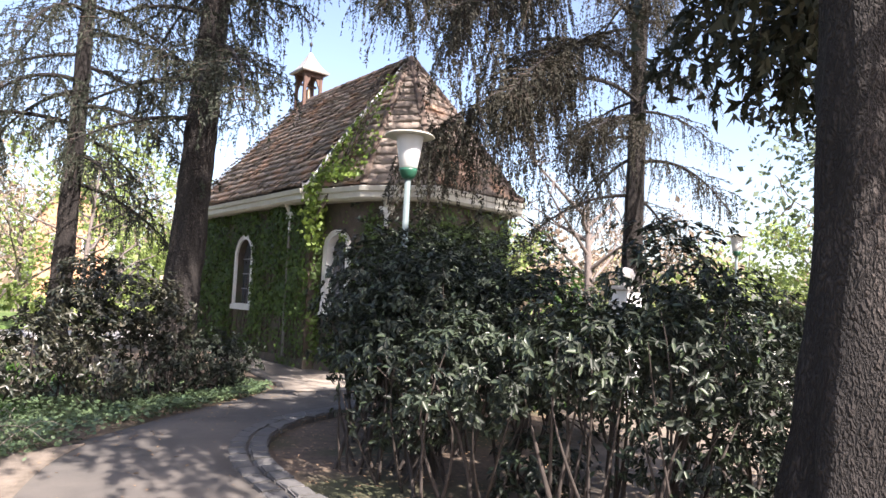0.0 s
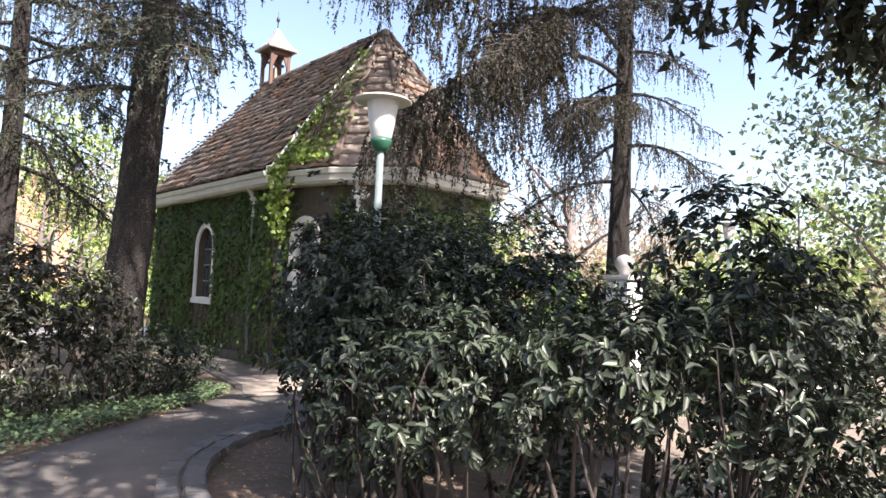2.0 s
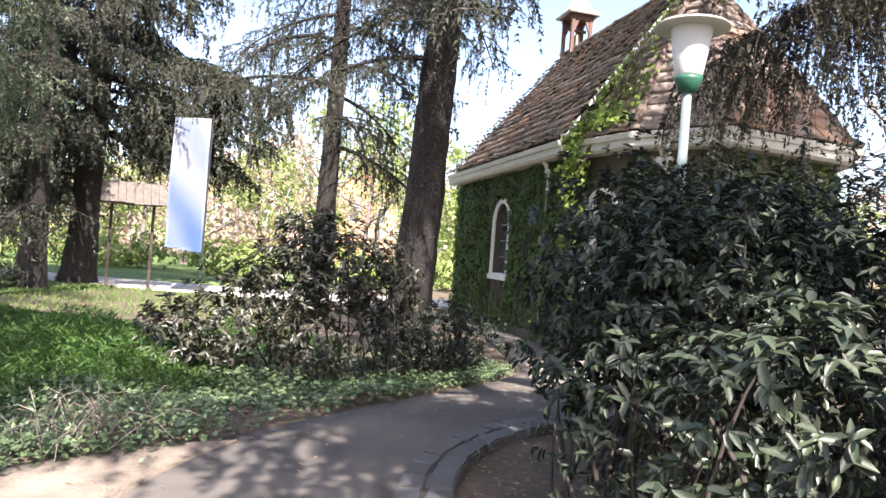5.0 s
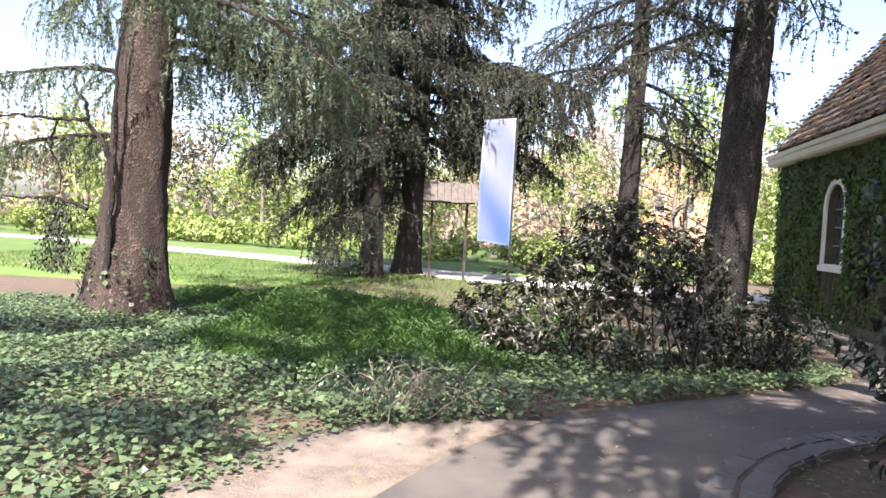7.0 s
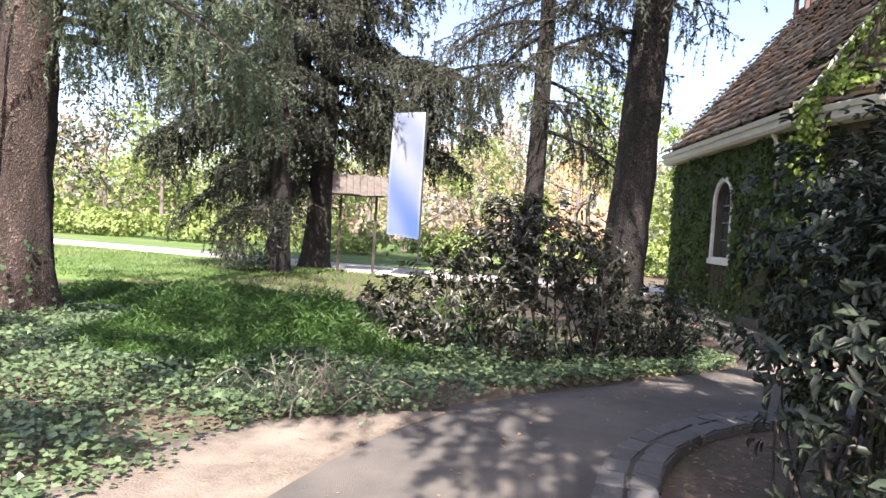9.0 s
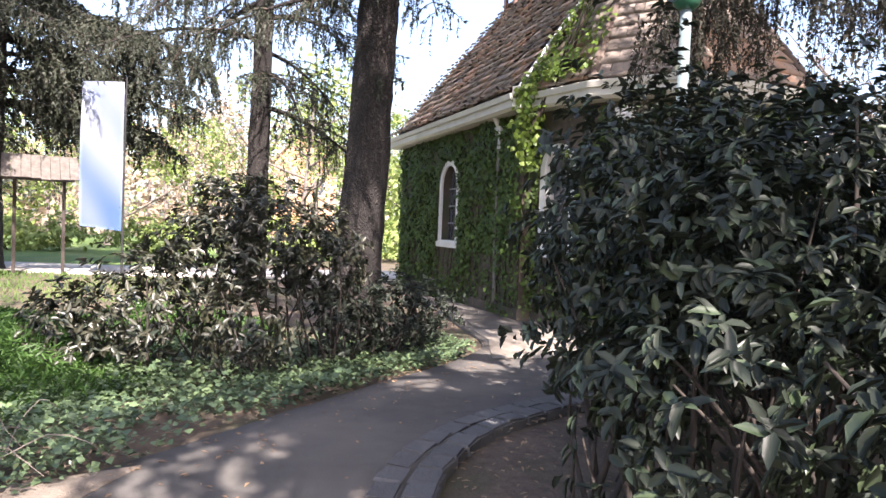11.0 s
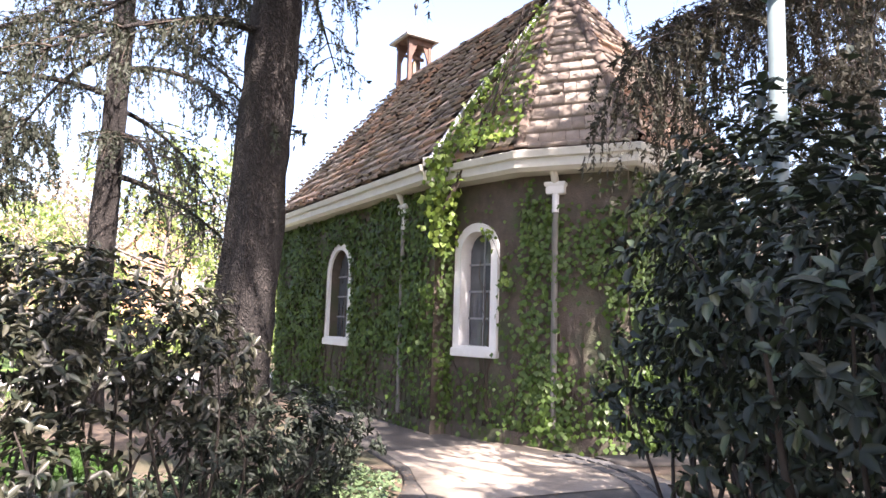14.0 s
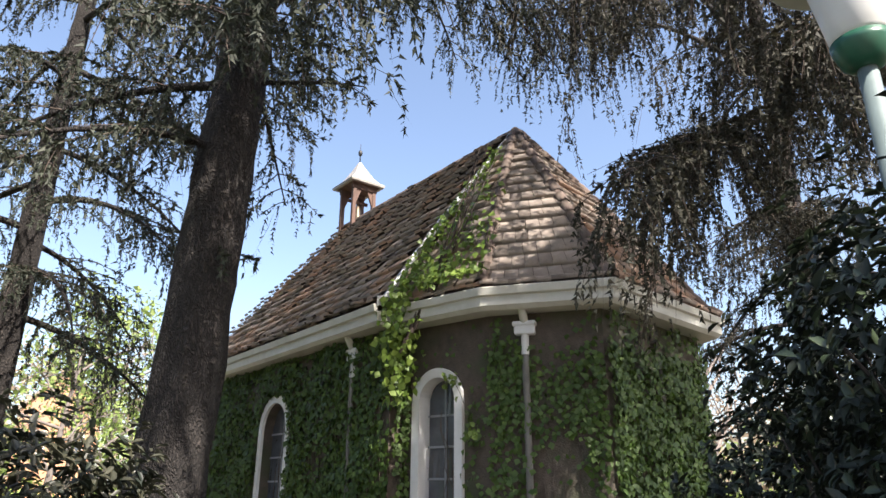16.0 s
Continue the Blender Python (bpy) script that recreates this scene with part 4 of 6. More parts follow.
def bush(name, label, lobes, material, leaf=0.1, wide=0.42, density=95, category="bush", stems=14, droop=0.5, mat2=None, shape=broad_leaves, singles=None):
    """A leafy bush: lobes (x, y, radius x, radius y, foot height, top height); leaf rosettes on twig ends in the outer part of each lobe, stems from the foot."""
    x0, y0 = lobes[0][0], lobes[0][1]
    z0 = float(ground_z(x0, y0))
    ob = tagged(new(name, None), label, category)
    ob.location = (x0, y0, z0)
    P, D, U, S = [], [], [], []
    lines = []
    for (x, y, rx, ry, zb, zt) in lobes:
        area = 4 * math.pi * ((rx + ry) / 2) ** 2 * 0.5 + 2 * math.pi * (rx + ry) / 2 * (zt - zb) * 0.5
        n = int(area * density / 8 * 3.0)
        d = unit(rng.normal(0, 1, (n, 3)))
        rad = rng.uniform(0.42, 1.0, n) ** 0.6 * (1 + 0.2 * np.sin(d[:, 0] * 6 + x) * np.cos(d[:, 1] * 5 + y) + 0.14 * np.sin(d[:, 2] * 9 + x * 3)) * np.where(rng.random(n) < 0.05, rng.uniform(1.04, 1.18, n), 1.0)
        c = np.stack([(x - x0) + d[:, 0] * rx * rad, (y - y0) + d[:, 1] * ry * rad, (zb + zt) / 2 + d[:, 2] * (zt - zb) / 2 * rad], 1)
        c[:, 2] = np.maximum(c[:, 2], 0.06 + zb * 0.5)
        m = rng.integers(6, 11, n)
        rep = np.repeat(np.arange(n), m)
        N = len(rep)
        dd = unit(d[rep] * 0.7 + np.array([0, 0, 0.25]))
        turn = unit(np.cross(dd, rng.normal(0, 1, (N, 3))))
        out = unit(turn * 0.8 + dd * rng.uniform(0.0, 0.75, (N, 1)) + np.array([0, 0, -droop * 0.45]))
        P.append(c[rep] + dd * (leaf * rng.uniform(-0.5, 0.15, (N, 1))) + rng.normal(0, leaf * 0.1, (N, 3)))
        D.append(out)
        U.append(unit(dd + np.array([0, 0, 0.7]) + rng.normal(0, 0.3, (N, 3))))
        S.append(leaf * rng.uniform(0.6, 1.25, N))
        for _ in range(stems):
            k = rng.integers(n)
            foot = np.array([(x - x0) + rng.normal(0, rx * 0.22), (y - y0) + rng.normal(0, ry * 0.22), -0.06])
            tip = c[k] * 0.92 + foot * 0.08
            mid = (foot + tip) / 2 + np.array([*rng.normal(0, 0.12, 2), 0.15])
            t = np.linspace(0, 1, 8)[:, None]
            lines.append(((1 - t) ** 2 * foot + 2 * t * (1 - t) * mid + t ** 2 * tip, np.linspace(0.017, 0.004, 8) * rng.uniform(0.7, 1.4)))
    v, f = tubes(lines, 5)
    part("stem", np_mesh("stem", v, f, M_STEM), ob, "thin brown stems", kind="stuff")
    P, D, U, S = np.concatenate(P), np.concatenate(D), np.concatenate(U), np.concatenate(S)
    if singles:                              # the leaves nearest to the path, each on its own
        near = np.argsort(np.linalg.norm(P + [x0, y0, z0] - np.array(singles[:3]), axis=1))[:singles[3]]
        meshes = []
        for k in range(3):
            v, f = broad_leaves(np.zeros((1, 3)), np.array([[0, 1.0, 0]]), np.array([[0, 0, 1.0]]), [1.0], [wide * (0.9 + 0.12 * k)], 0.15 + 0.08 * k)
            meshes.append(np_mesh("leaf", v, f, M_LEAF_SINGLE))
        for k in near:
            way = unit(D[k])
            side = unit(np.cross(way, U[k]))
            m = Matrix.Identity(4)
            for col, a in enumerate((side, way, np.cross(side, way))):
                for row in range(3):
                    m[row][col] = a[row] * S[k]
            m.translation = P[k]
            part("leaf", meshes[rng.integers(3)], ob).matrix_basis = m
        keep = np.ones(len(P), bool)
        keep[near] = False
        P, D, U, S = P[keep], D[keep], U[keep], S[keep]
    pick = rng.random(len(P)) < 0.22 if mat2 else np.zeros(len(P), bool)
    v, f = shape(P[~pick], D[~pick], U[~pick], S[~pick], S[~pick] * wide)
    part("foliage", np_mesh("foliage", v, f, material), ob, "", kind="stuff")
    if mat2:
        v, f = shape(P[pick], D[pick], U[pick], S[pick], S[pick] * wide)
        part("young_foliage", np_mesh("young_foliage", v, f, mat2), ob, "paler younger leaves", kind="stuff")
    return ob


# ---- bushes by the path ----
bush("large_bush", "tall dark leathery-leaved evergreen bush round the lamp post", [(5.5, 6.8, 1.2, 1.15, 0.4, 2.3), (6.35, 6.2, 1.15, 1.05, 0.3, 2.3), (5.0, 5.8, 0.95, 0.9, 0.6, 1.95), (6.9, 5.2, 0.7, 0.6, 0.1, 1.55), (6.6, 7.35, 1.0, 0.75, 0.4, 2.5), (5.9, 7.5, 0.6, 0.5, 1.2, 2.6), (6.6, 7.95, 0.8, 0.6, 0.45, 2.35), (4.5, 6.35, 0.65, 0.6, 0.7, 1.95), (3.95, 5.6, 0.52, 0.5, 0.6, 2.12), (4.15, 5.15, 0.45, 0.45, 0.8, 1.9), (7.5, 8.1, 0.75, 0.6, 0.45, 2.3), (5.0, 7.0, 0.5, 0.5, 1.0, 2.4), (7.2, 8.5, 0.7, 0.4, 0.6, 2.25), (6.1, 8.1, 0.6, 0.42, 0.5, 2.0)], M_LEAF, 0.055, 0.47, 200, mat2=M_LEAF_YOUNG, stems=9)
bush("ivy_mound", "rounded green ivy-grown hedge end by the pillar", [(7.7, 7.1, 0.75, 0.7, 0.0, 2.25), (8.15, 6.85, 0.5, 0.45, 0.0, 1.95)], M_WEED, 0.07, 0.6, 130, "hedge", stems=6)
bush("front_bush", "leggy evergreen bush with drooping pale-veined leaves at the kerb", [(4.0, 4.95, 0.7, 0.8, 0.25, 1.45), (4.75, 4.5, 0.8, 0.75, 0.5, 1.85), (3.85, 4.05, 0.62, 0.65, 0.55, 1.45), (4.0, 3.3, 0.5, 0.5, 0.85, 1.5), (4.3, 5.2, 0.65, 0.6, 1.0, 1.95), (4.3, 3.8, 0.4, 0.4, 0.05, 0.6)], M_LEAF, 0.066, 0.4, 175, droop=0.9, mat2=M_LEAF_YOUNG, singles=(3.0, 3.6, 1.3, 290), stems=9)
bush("thin_bush", "thin leggy evergreen bush beside the spruce trunk", [(4.3, 2.75, 0.42, 0.36, 0.75, 1.6), (4.95, 2.95, 0.55, 0.45, 0.75, 1.9), (5.7, 3.2, 0.85, 0.6, 0.5, 1.8), (6.6, 3.45, 0.85, 0.6, 0.45, 1.75), (4.6, 2.95, 0.45, 0.35, 0.25, 0.9), (5.5, 2.9, 0.55, 0.4, 0.05, 0.75), (5.6, 2.6, 0.5, 0.4, 0.15, 1.3), (6.3, 2.95, 0.6, 0.5, 0.1, 1.3), (4.55, 3.35, 0.4, 0.35, 0.7, 1.55), (4.8, 3.15, 0.5, 0.42, 1.1, 2.2)], M_LEAF, 0.064, 0.4, 165, droop=0.8, mat2=M_LEAF_YOUNG, stems=5)
bush("bronze_bush", "open spreading bush with bronze glossy leaves at the ivy bed", [(3.1, 10.5, 0.75, 0.65, 0.8, 1.95), (2.5, 10.3, 0.6, 0.55, 0.7, 1.65), (3.65, 10.45, 0.5, 0.5, 0.55, 1.7), (1.95, 10.0, 0.6, 0.55, 0.15, 1.25), (1.35, 10.05, 0.45, 0.5, 0.05, 0.95), (2.8, 9.75, 0.5, 0.45, 0.05, 1.0), (2.75, 10.9, 0.45, 0.45, 1.2, 2.05)], M_LEAF_RED, 0.08, 0.42, 150, stems=8, mat2=M_LEAF)
bush("dark_shrub", "low dark dense shrub by the path edge", [(4.5, 10.85, 0.55, 0.5, 0.0, 1.05), (5.15, 11.55, 0.5, 0.5, 0.0, 0.95), (3.9, 10.55, 0.5, 0.45, 0.0, 0.95)], M_LEAF, 0.065, 0.42, 190, stems=14)


# ---- trees ----
conifer("spruce_tree", "dark spruce with flaking bark beside the path", 4.4, 12.35, 17, 0.33, (0.75, -0.2), limb_fan(5.0, 8.6, 11, 3.2, 0.05, 0.45, clear=(8.4, 290, 40)) + limb_fan(8.4, 15, 14, 3.4, 0.05, 0.45, (-90, 90)) + limb_fan(5.0, 9.0, 3, 3.0, 0.02, 0.5, (150, 250)) + [(4.6, 200, 2.2, 0.0, 0.4), (8.8, 335, 4.2, 0.05, 0.3), (8.9, 357, 4.6, 0.03, 0.32), (9.8, 20, 4.6, 0.05, 0.3), (9.6, 315, 3.8, 0.1, 0.3), (6.8, 300, 1.7, 0.05, 0.2), (7.2, 270, 2.4, 0.05, 0.2), (5.4, 318, 1.3, 0.05, 0.2), (3.6, 320, 0.35, 0.1, 0.2)], 0.14)
conifer("spruce_tree", "slim spruce with bare lower trunk at the lawn edge", 3.55, 17.8, 16, 0.25, (0.3, 0.2), limb_fan(3.8, 14, 30, 3.3, 0.0, 0.5, clear=(5.2, 130, 250)), 0.1, dens=1.6)
conifer("spruce_tree", "dense spruce beside a small shingled shelter", -2.9, 24.7, 21, 0.42, (0.6, 0.2), limb_fan(4.0, 12.5, 62, 5.2, 0.0, 0.26, clear=(11.0, 268, 352)) + limb_fan(12.5, 19, 12, 3.4, 0.0, 0.35) + [(2.8, 200, 3.4, 0.0, 0.1), (3.2, 230, 3.6, 0.0, 0.12), (5.4, 4, 5.2, 0.0, 0.16), (6.3, 358, 5.4, 0.0, 0.2), (7.4, 8, 5.6, 0.0, 0.18), (4.6, 12, 4.4, 0.0, 0.12)], 0.18, nw=0.055, nl=0.19, fine=0.085, dens=1.7)
conifer("spruce_tree", "dark spruce standing close behind another spruce", -3.4, 22.0, 17, 0.32, (0.1, 0.2), limb_fan(1.6, 12, 44, 4.0, 0.0, 0.3, clear=(5.0, 300, 70)), 0.14, fine=0.08, nl=0.15, nw=0.035, dens=1.5)
conifer("cedar_tree", "thick reddish conifer with blue-green boughs and ivy at its foot", -4.3, 11.6, 18, 0.47, (0.5, 0.5), limb_fan(4.4, 14, 14, 4.2, 0.1, 0.35) + [(4.2, 5, 3.4, 0.0, 0.34), (4.9, 2, 3.8, 0.05, 0.3), (4.4, 12, 3.6, 0.0, 0.28), (5.3, 355, 3.7, 0.0, 0.25), (3.9, 350, 3.2, 0.05, 0.3), (4.7, 25, 3.2, 0.0, 0.3), (2.7, 190, 2.6, 0.1, 0.3), (3.6, 215, 2.2, 0.2, 0.4)], 0.3, bark=M_BARK_RED, needle=M_CEDAR, dens=2.4, nw=0.022)


def dead_branches():
    """A gnarled dead branch and an ivy stem on the cedar trunk."""
    tree = bpy.data.objects["cedar_tree"]
    side, fore = np.array([0.985, 0.17, 0.0]), np.array([0.17, -0.985, 0.0])

    def line(pts, r0, r1, out=0.55):
        p = np.array(pts, float)
        t = np.linspace(0, len(p) - 1, len(p) * 5)
        q = np.stack([np.interp(t, np.arange(len(p)), p[:, k]) for k in (0, 1)], 1)
        for _ in range(3):
            q[1:-1] = (q[:-2] + 2 * q[1:-1] + q[2:]) / 4
        return q[:, :1] * side + fore * out + q[:, 1:] * np.array([0, 0, 1.0]) + rng.normal(0, 0.012, (len(q), 3)), np.linspace(r0, r1, len(q))
    for pts, r0, r1 in (([(-0.05, 0.1), (0.0, 1.2), (0.02, 2.1), (-0.12, 2.55), (-0.38, 2.8), (-0.36, 3.05), (-0.6, 3.35)], 0.055, 0.02),
                        ([(0.02, 2.1), (0.05, 2.8), (0.0, 3.6), (0.1, 4.5)], 0.035, 0.02),
                        ([(-0.38, 2.85), (-0.8, 2.85), (-1.4, 2.9), (-1.9, 2.75)], 0.03, 0.01),
                        ([(-0.3, 1.6), (-0.8, 1.75), (-1.2, 1.7), (-1.8, 1.75)], 0.03, 0.01),
                        ([(-0.8, 2.85), (-0.9, 2.4), (-0.7, 2.1), (-0.75, 1.75)], 0.022, 0.01)):
        v, f = tubes([line(pts, r0, r1)], 7)
        part("dead_branch", np_mesh("dead_branch", v, f, M_BARK), tree, "gnarled bare dead branch")
    n = 900                                   # dead sprays and ivy hanging on it
    P = side * rng.normal(-0.75, 0.16, (n, 1)) + fore * 0.55 + np.array([0, 0, 1.0]) * rng.uniform(0.7, 1.75, (n, 1))
    v, f = leaf_arrays(P, rng.normal(0, 0.5, (n, 3)) + [0, 0, -1], rng.normal(0, 1, (n, 3)), rng.uniform(0.06, 0.12, n), np.full(n, 0.03), 0.1)
    part("hanging_spray", np_mesh("hanging_spray", v, f, M_NEEDLE), tree, "drooping dark spray", kind="stuff")
    n = 380                                   # ivy that climbs the trunk
    a, z = rng.uniform(0, 6.28, n), rng.random(n) ** 2.0 * 1.1
    rad = 0.5 + 0.32 * np.exp(-z / 0.45) + 0.06 * rng.random(n)
    P = np.stack([np.cos(a) * rad, np.sin(a) * rad, z], 1)
    s = rng.uniform(0.05, 0.1, n)
    v, f = leaf_arrays(P, rng.normal(0, 0.5, (n, 3)) + [0, 0, -0.7], np.stack([np.cos(a), np.sin(a), 0 * a], 1) + rng.normal(0, 0.3, (n, 3)), s, s, 0.1)
    part("trunk_ivy", np_mesh("trunk_ivy", v, f, M_IVY), tree, "ivy round the foot of the trunk", kind="stuff")


dead_branches()
# Many upper limbs are out of view, added to shade path, bush and trunk.
conifer("spruce_tree", "rough-barked spruce close to the path", 4.53, 1.8, 18, 0.28, (0.15, 0.1), limb_fan(5.4, 7.6, 6, 3.2, 0.08, 0.3, (-60, 70)) + limb_fan(5.4, 7.6, 4, 2.9, 0.05, 0.12, (160, 184)) + limb_fan(7.2, 9.4, 4, 3.6, 0.06, 0.25, (120, 250)) + limb_fan(4.8, 8.8, 6, 3.4, 0.05, 0.25, (258, 335)) + limb_fan(11.5, 17.5, 12, 2.2, 0.05, 0.2) + [(4.5, 40, 2.6, 0.0, 0.3), (4.2, 30, 2.4, 0.05, 0.35), (4.4, 20, 2.6, 0.0, 0.4), (12.4, 30, 6.2, 0.1, 0.15), (11.2, 48, 5.0, 0.12, 0.22), (4.2, 95, 0.9, 0.0, 0.7), (6.0, 176, 3.0, 0.05, 0.1), (6.8, 182, 4.4, 0.05, 0.1), (8.0, 180, 4.6, 0.05, 0.1)], 0.27, fine=0.075, nl=0.16, nw=0.06)
conifer("spruce_tree", "tall slim spruce beyond the court with long hanging limbs", 18.4, 13.1, 20, 0.36, (0.3, 0.0), limb_fan(4.6, 18, 22, 3.8, 0.0, 0.5) + [(8.2, 202, 11.8, 0.0, 0.34), (8.9, 204, 12.2, 0.02, 0.35), (11.4, 193, 12.0, 0.03, 0.34), (10.6, 203, 13.0, 0.0, 0.36), (7.4, 210, 6.2, 0.0, 0.3), (11.6, 180, 9.0, 0.06, 0.3), (12.4, 187, 9.6, 0.06, 0.3), (10.4, 215, 7.0, 0.05, 0.25)], 0.12, needle=M_NEEDLE_BROWN, fine=0.065, nl=0.1, nw=0.03, hang=1.2, dens=1.5)
# Added spruce, always out of view: its limbs throw shadow bands on the ivy bed.
conifer("spruce_tree", "unseen bare-stemmed spruce added to shade the ivy bed", -2.0, -2.2, 19, 0.32, (0.2, 0.2), [(8.9, 12, 1.8, 0.02, 0.1), (9.2, 172, 4.6, 0.02, 0.1), (9.4, 190, 4.8, 0.02, 0.1), (12.0, -6, 2.4, 0.02, 0.12), (12.3, 178, 4.6, 0.02, 0.12), (13.0, 20, 2.6, 0.02, 0.12), (15.4, 5, 4.6, 0.0, 0.14), (15.8, 185, 2.0, 0.0, 0.14), (16.4, 160, 1.8, 0.0, 0.14), (16.8, 30, 3.6, 0.0, 0.14)], 0.14, fine=0.13, nl=0.36, nw=0.15, dens=1.8)
# Added spruce that stays out of view; its high limbs shade the apse end.
conifer("spruce_tree", "unseen broad spruce added to shade the apse end wall", 11.4, 1.0, 18, 0.32, (0.2, 0.2), limb_fan(9.5, 16.5, 26, 4.6, 0.05, 0.35), 0.14, fine=0.1, nl=0.18, nw=0.05, dens=1.5)


# ---- lamp post ----
def lamp_post(x, y, z, h=2.95):
    lp = tagged(new("lamp_post", None), "park lamp with white tapered shade, green collar and disc hat", "lamp", "park lamps")
    lp.location = (x, y, z)
    part("post", bm_mesh("post", lathe([(0.06, 0), (0.06, 0.5), (0.04, 0.55), (0.038, h)], 16), M_POST, True), lp, "grey-green steel post")
    part("collar", bm_mesh("collar", lathe([(0.05, h - 0.03), (0.085, h), (0.11, h + 0.07), (0.115, h + 0.1), (0.1, h + 0.1)], 24), M_GREEN, True), lp, "green enamelled collar")
    part("shade", bm_mesh("shade", lathe([(0.1, h + 0.1), (0.112, h + 0.12), (0.172, h + 0.5), (0.16, h + 0.505)], 28), M_OPAL, True), lp, "white opal glass shade")
    part("hat", bm_mesh("hat", lathe([(0.1, h + 0.5), (0.29, h + 0.5), (0.31, h + 0.51), (0.29, h + 0.525), (0.05, h + 0.57)], 32), M_CREAM, True), lp, "flat cream metal disc")
    return lp


lamp_post(5.46, 7.21, 0.0)
lamp_post(18.4, 9.7, -0.28, 3.3)


# ---- banner ----
def banner(x, y):
    z = float(ground_z(x, y))
    b = tagged(new("banner_flag", None), "tall white and blue cloth banner on a black pole", "flag")
    b.location = (x, y, z)
    b.rotation_euler[2] = radians(-8)
    v, f = tubes([(np.array([(0, 0, 0), (0.0, 0, 2.5), (0.02, 0, 5.15)]), [0.03, 0.025, 0.018])], 10)
    part("pole", np_mesh("pole", v, f, M_BLACK), b, "thin black pole")
    bm = bmesh.new()
    nx, nz = 12, 40
    g = []
    for i in range(nx + 1):
        col = []
        for j in range(nz + 1):
            u, w = i / nx, j / nz
            col.append(bm.verts.new((-0.03 - 0.98 * u - 0.05 * math.sin(w * 3) * u, 0.05 * math.sin(u * 5 + w * 4) * u, 1.2 + 3.82 * w + 0.16 * u * (1 - w) - 0.05 * u)))
        g.append(col)
    for i in range(nx):
        for j in range(nz):
            bm.faces.new((g[i][j], g[i + 1][j], g[i + 1][j + 1], g[i][j + 1]))
    bmesh.ops.solidify(bm, geom=bm.faces[:], thickness=0.004)
    part("cloth", bm_mesh("cloth", bm, M_FLAG, True), b, "white cloth with blue swathes")


banner(0.72, 22.6)


# ---- ground cover ----
def path_left(y):
    p = np.array(PATH_L)
    return np.interp(y, p[:, 1], p[:, 0])


def ground_ivy():
    n = 120000
    x, y = rng.uniform(-7.0, 5.8, n), rng.uniform(3.0, 12.5, n)
    edge = path_left(y) + np.where(y < 6.6, 0.06, 0.0) - 0.07 * np.sin(y * 4.1) - rng.uniform(0, 0.12, n)
    patch = np.sin(x * 1.7 + 1.3 * np.sin(y * 1.1)) * np.cos(y * 1.45 + x * 0.4)
    ok = (x < edge) & ((patch > -0.7) | (rng.random(n) < 0.3)) & ~((x < -1.2) & (y < 6.4) & (patch < 0.1))
    x, y = x[ok], y[ok]
    n = len(x)
    z = ground_z(x, y) + 0.02 + 0.2 * rng.random(n) * (0.6 + 0.4 * np.sin(x * 2.3) * np.cos(y * 2.9))
    a = rng.uniform(0, 2 * np.pi, n)
    way = np.stack([np.cos(a), np.sin(a), rng.normal(-0.05, 0.25, n)], 1)
    up = np.stack([rng.normal(0, 0.42, n), rng.normal(0, 0.42, n), np.ones(n)], 1)
    size = rng.uniform(0.03, 0.068, n)
    v, f = leaf_arrays(np.stack([x, y, z], 1), way, up, size, size * 1.0, 0.12)
    tagged(new("ground_ivy", np_mesh("ground_ivy", v, f, M_IVY)), "low carpet of green ivy leaves beside the path", "ivy", kind="stuff")


ground_ivy()


def weeds(name, label, cx, cy, rx, ry, n, tall, material, width=0.012):
    a, r = rng.uniform(0, 2 * np.pi, n), np.sqrt(rng.random(n))
    x, y = cx + rx * r * np.cos(a), cy + ry * r * np.sin(a)
    ok = x < path_left(y) - 0.5
    x, y, r = x[ok], y[ok], r[ok]
    n = len(x)
    mound = 0.55 + 0.45 * np.sin(x * 2.1 + y) * np.cos(y * 1.7 - x * 0.6)
    h = tall * (1.05 - r ** 2) * mound
    z = ground_z(x, y) + h * rng.random(n) * 0.9
    b = rng.uniform(0, 2 * np.pi, n)
    way = np.stack([np.cos(b) * 0.7, np.sin(b) * 0.7, rng.uniform(-0.2, 1.0, n)], 1)
    L = rng.uniform(0.05, 0.14, n)
    v, f = leaf_arrays(np.stack([x, y, z], 1), way, unit(rng.normal(0, 1, (n, 3)) + [0, 0, 0.5]), L, width * rng.uniform(0.7, 1.5, n), 0.05)
    tagged(new(name, np_mesh(name, v, f, material)), label, "weeds", kind="stuff")


weeds("green_weed", "mound of soft bright green feathery weeds", -0.1, 10.4, 2.3, 2.4, 52000, 1.0, M_WEED, 0.012)
weeds("green_weed", "low bright weeds under the trees", -2.6, 14.2, 3.4, 2.4, 36000, 0.45, M_WEED, 0.02)
weeds("green_weed", "tufts of weeds beyond the bush", 2.0, 13.6, 1.6, 2.0, 22000, 0.5, M_WEED, 0.02)


def lawn_blades():
    n = 26000
    x, y = rng.uniform(-16, 3, n), rng.uniform(17.0, 27, n)
    ok = (y > 16.6 - x * 0.05) & (y < 23.2 - x * 0.35)
    x, y = x[ok], y[ok]
    n = len(x)
    b = rng.uniform(0, 2 * np.pi, n)
    way = np.stack([np.cos(b) * 0.5, np.sin(b) * 0.5, np.ones(n)], 1)
    v, f = leaf_arrays(np.stack([x, y, ground_z(x, y)], 1), way, unit(rng.normal(0, 1, (n, 3))), rng.uniform(0.05, 0.12, n), np.full(n, 0.02), 0.0)
    tagged(new("lawn_grass", np_mesh("lawn_grass", v, f, M_LAWN)), "short green blades of lawn grass", "grass", kind="stuff")


lawn_blades()


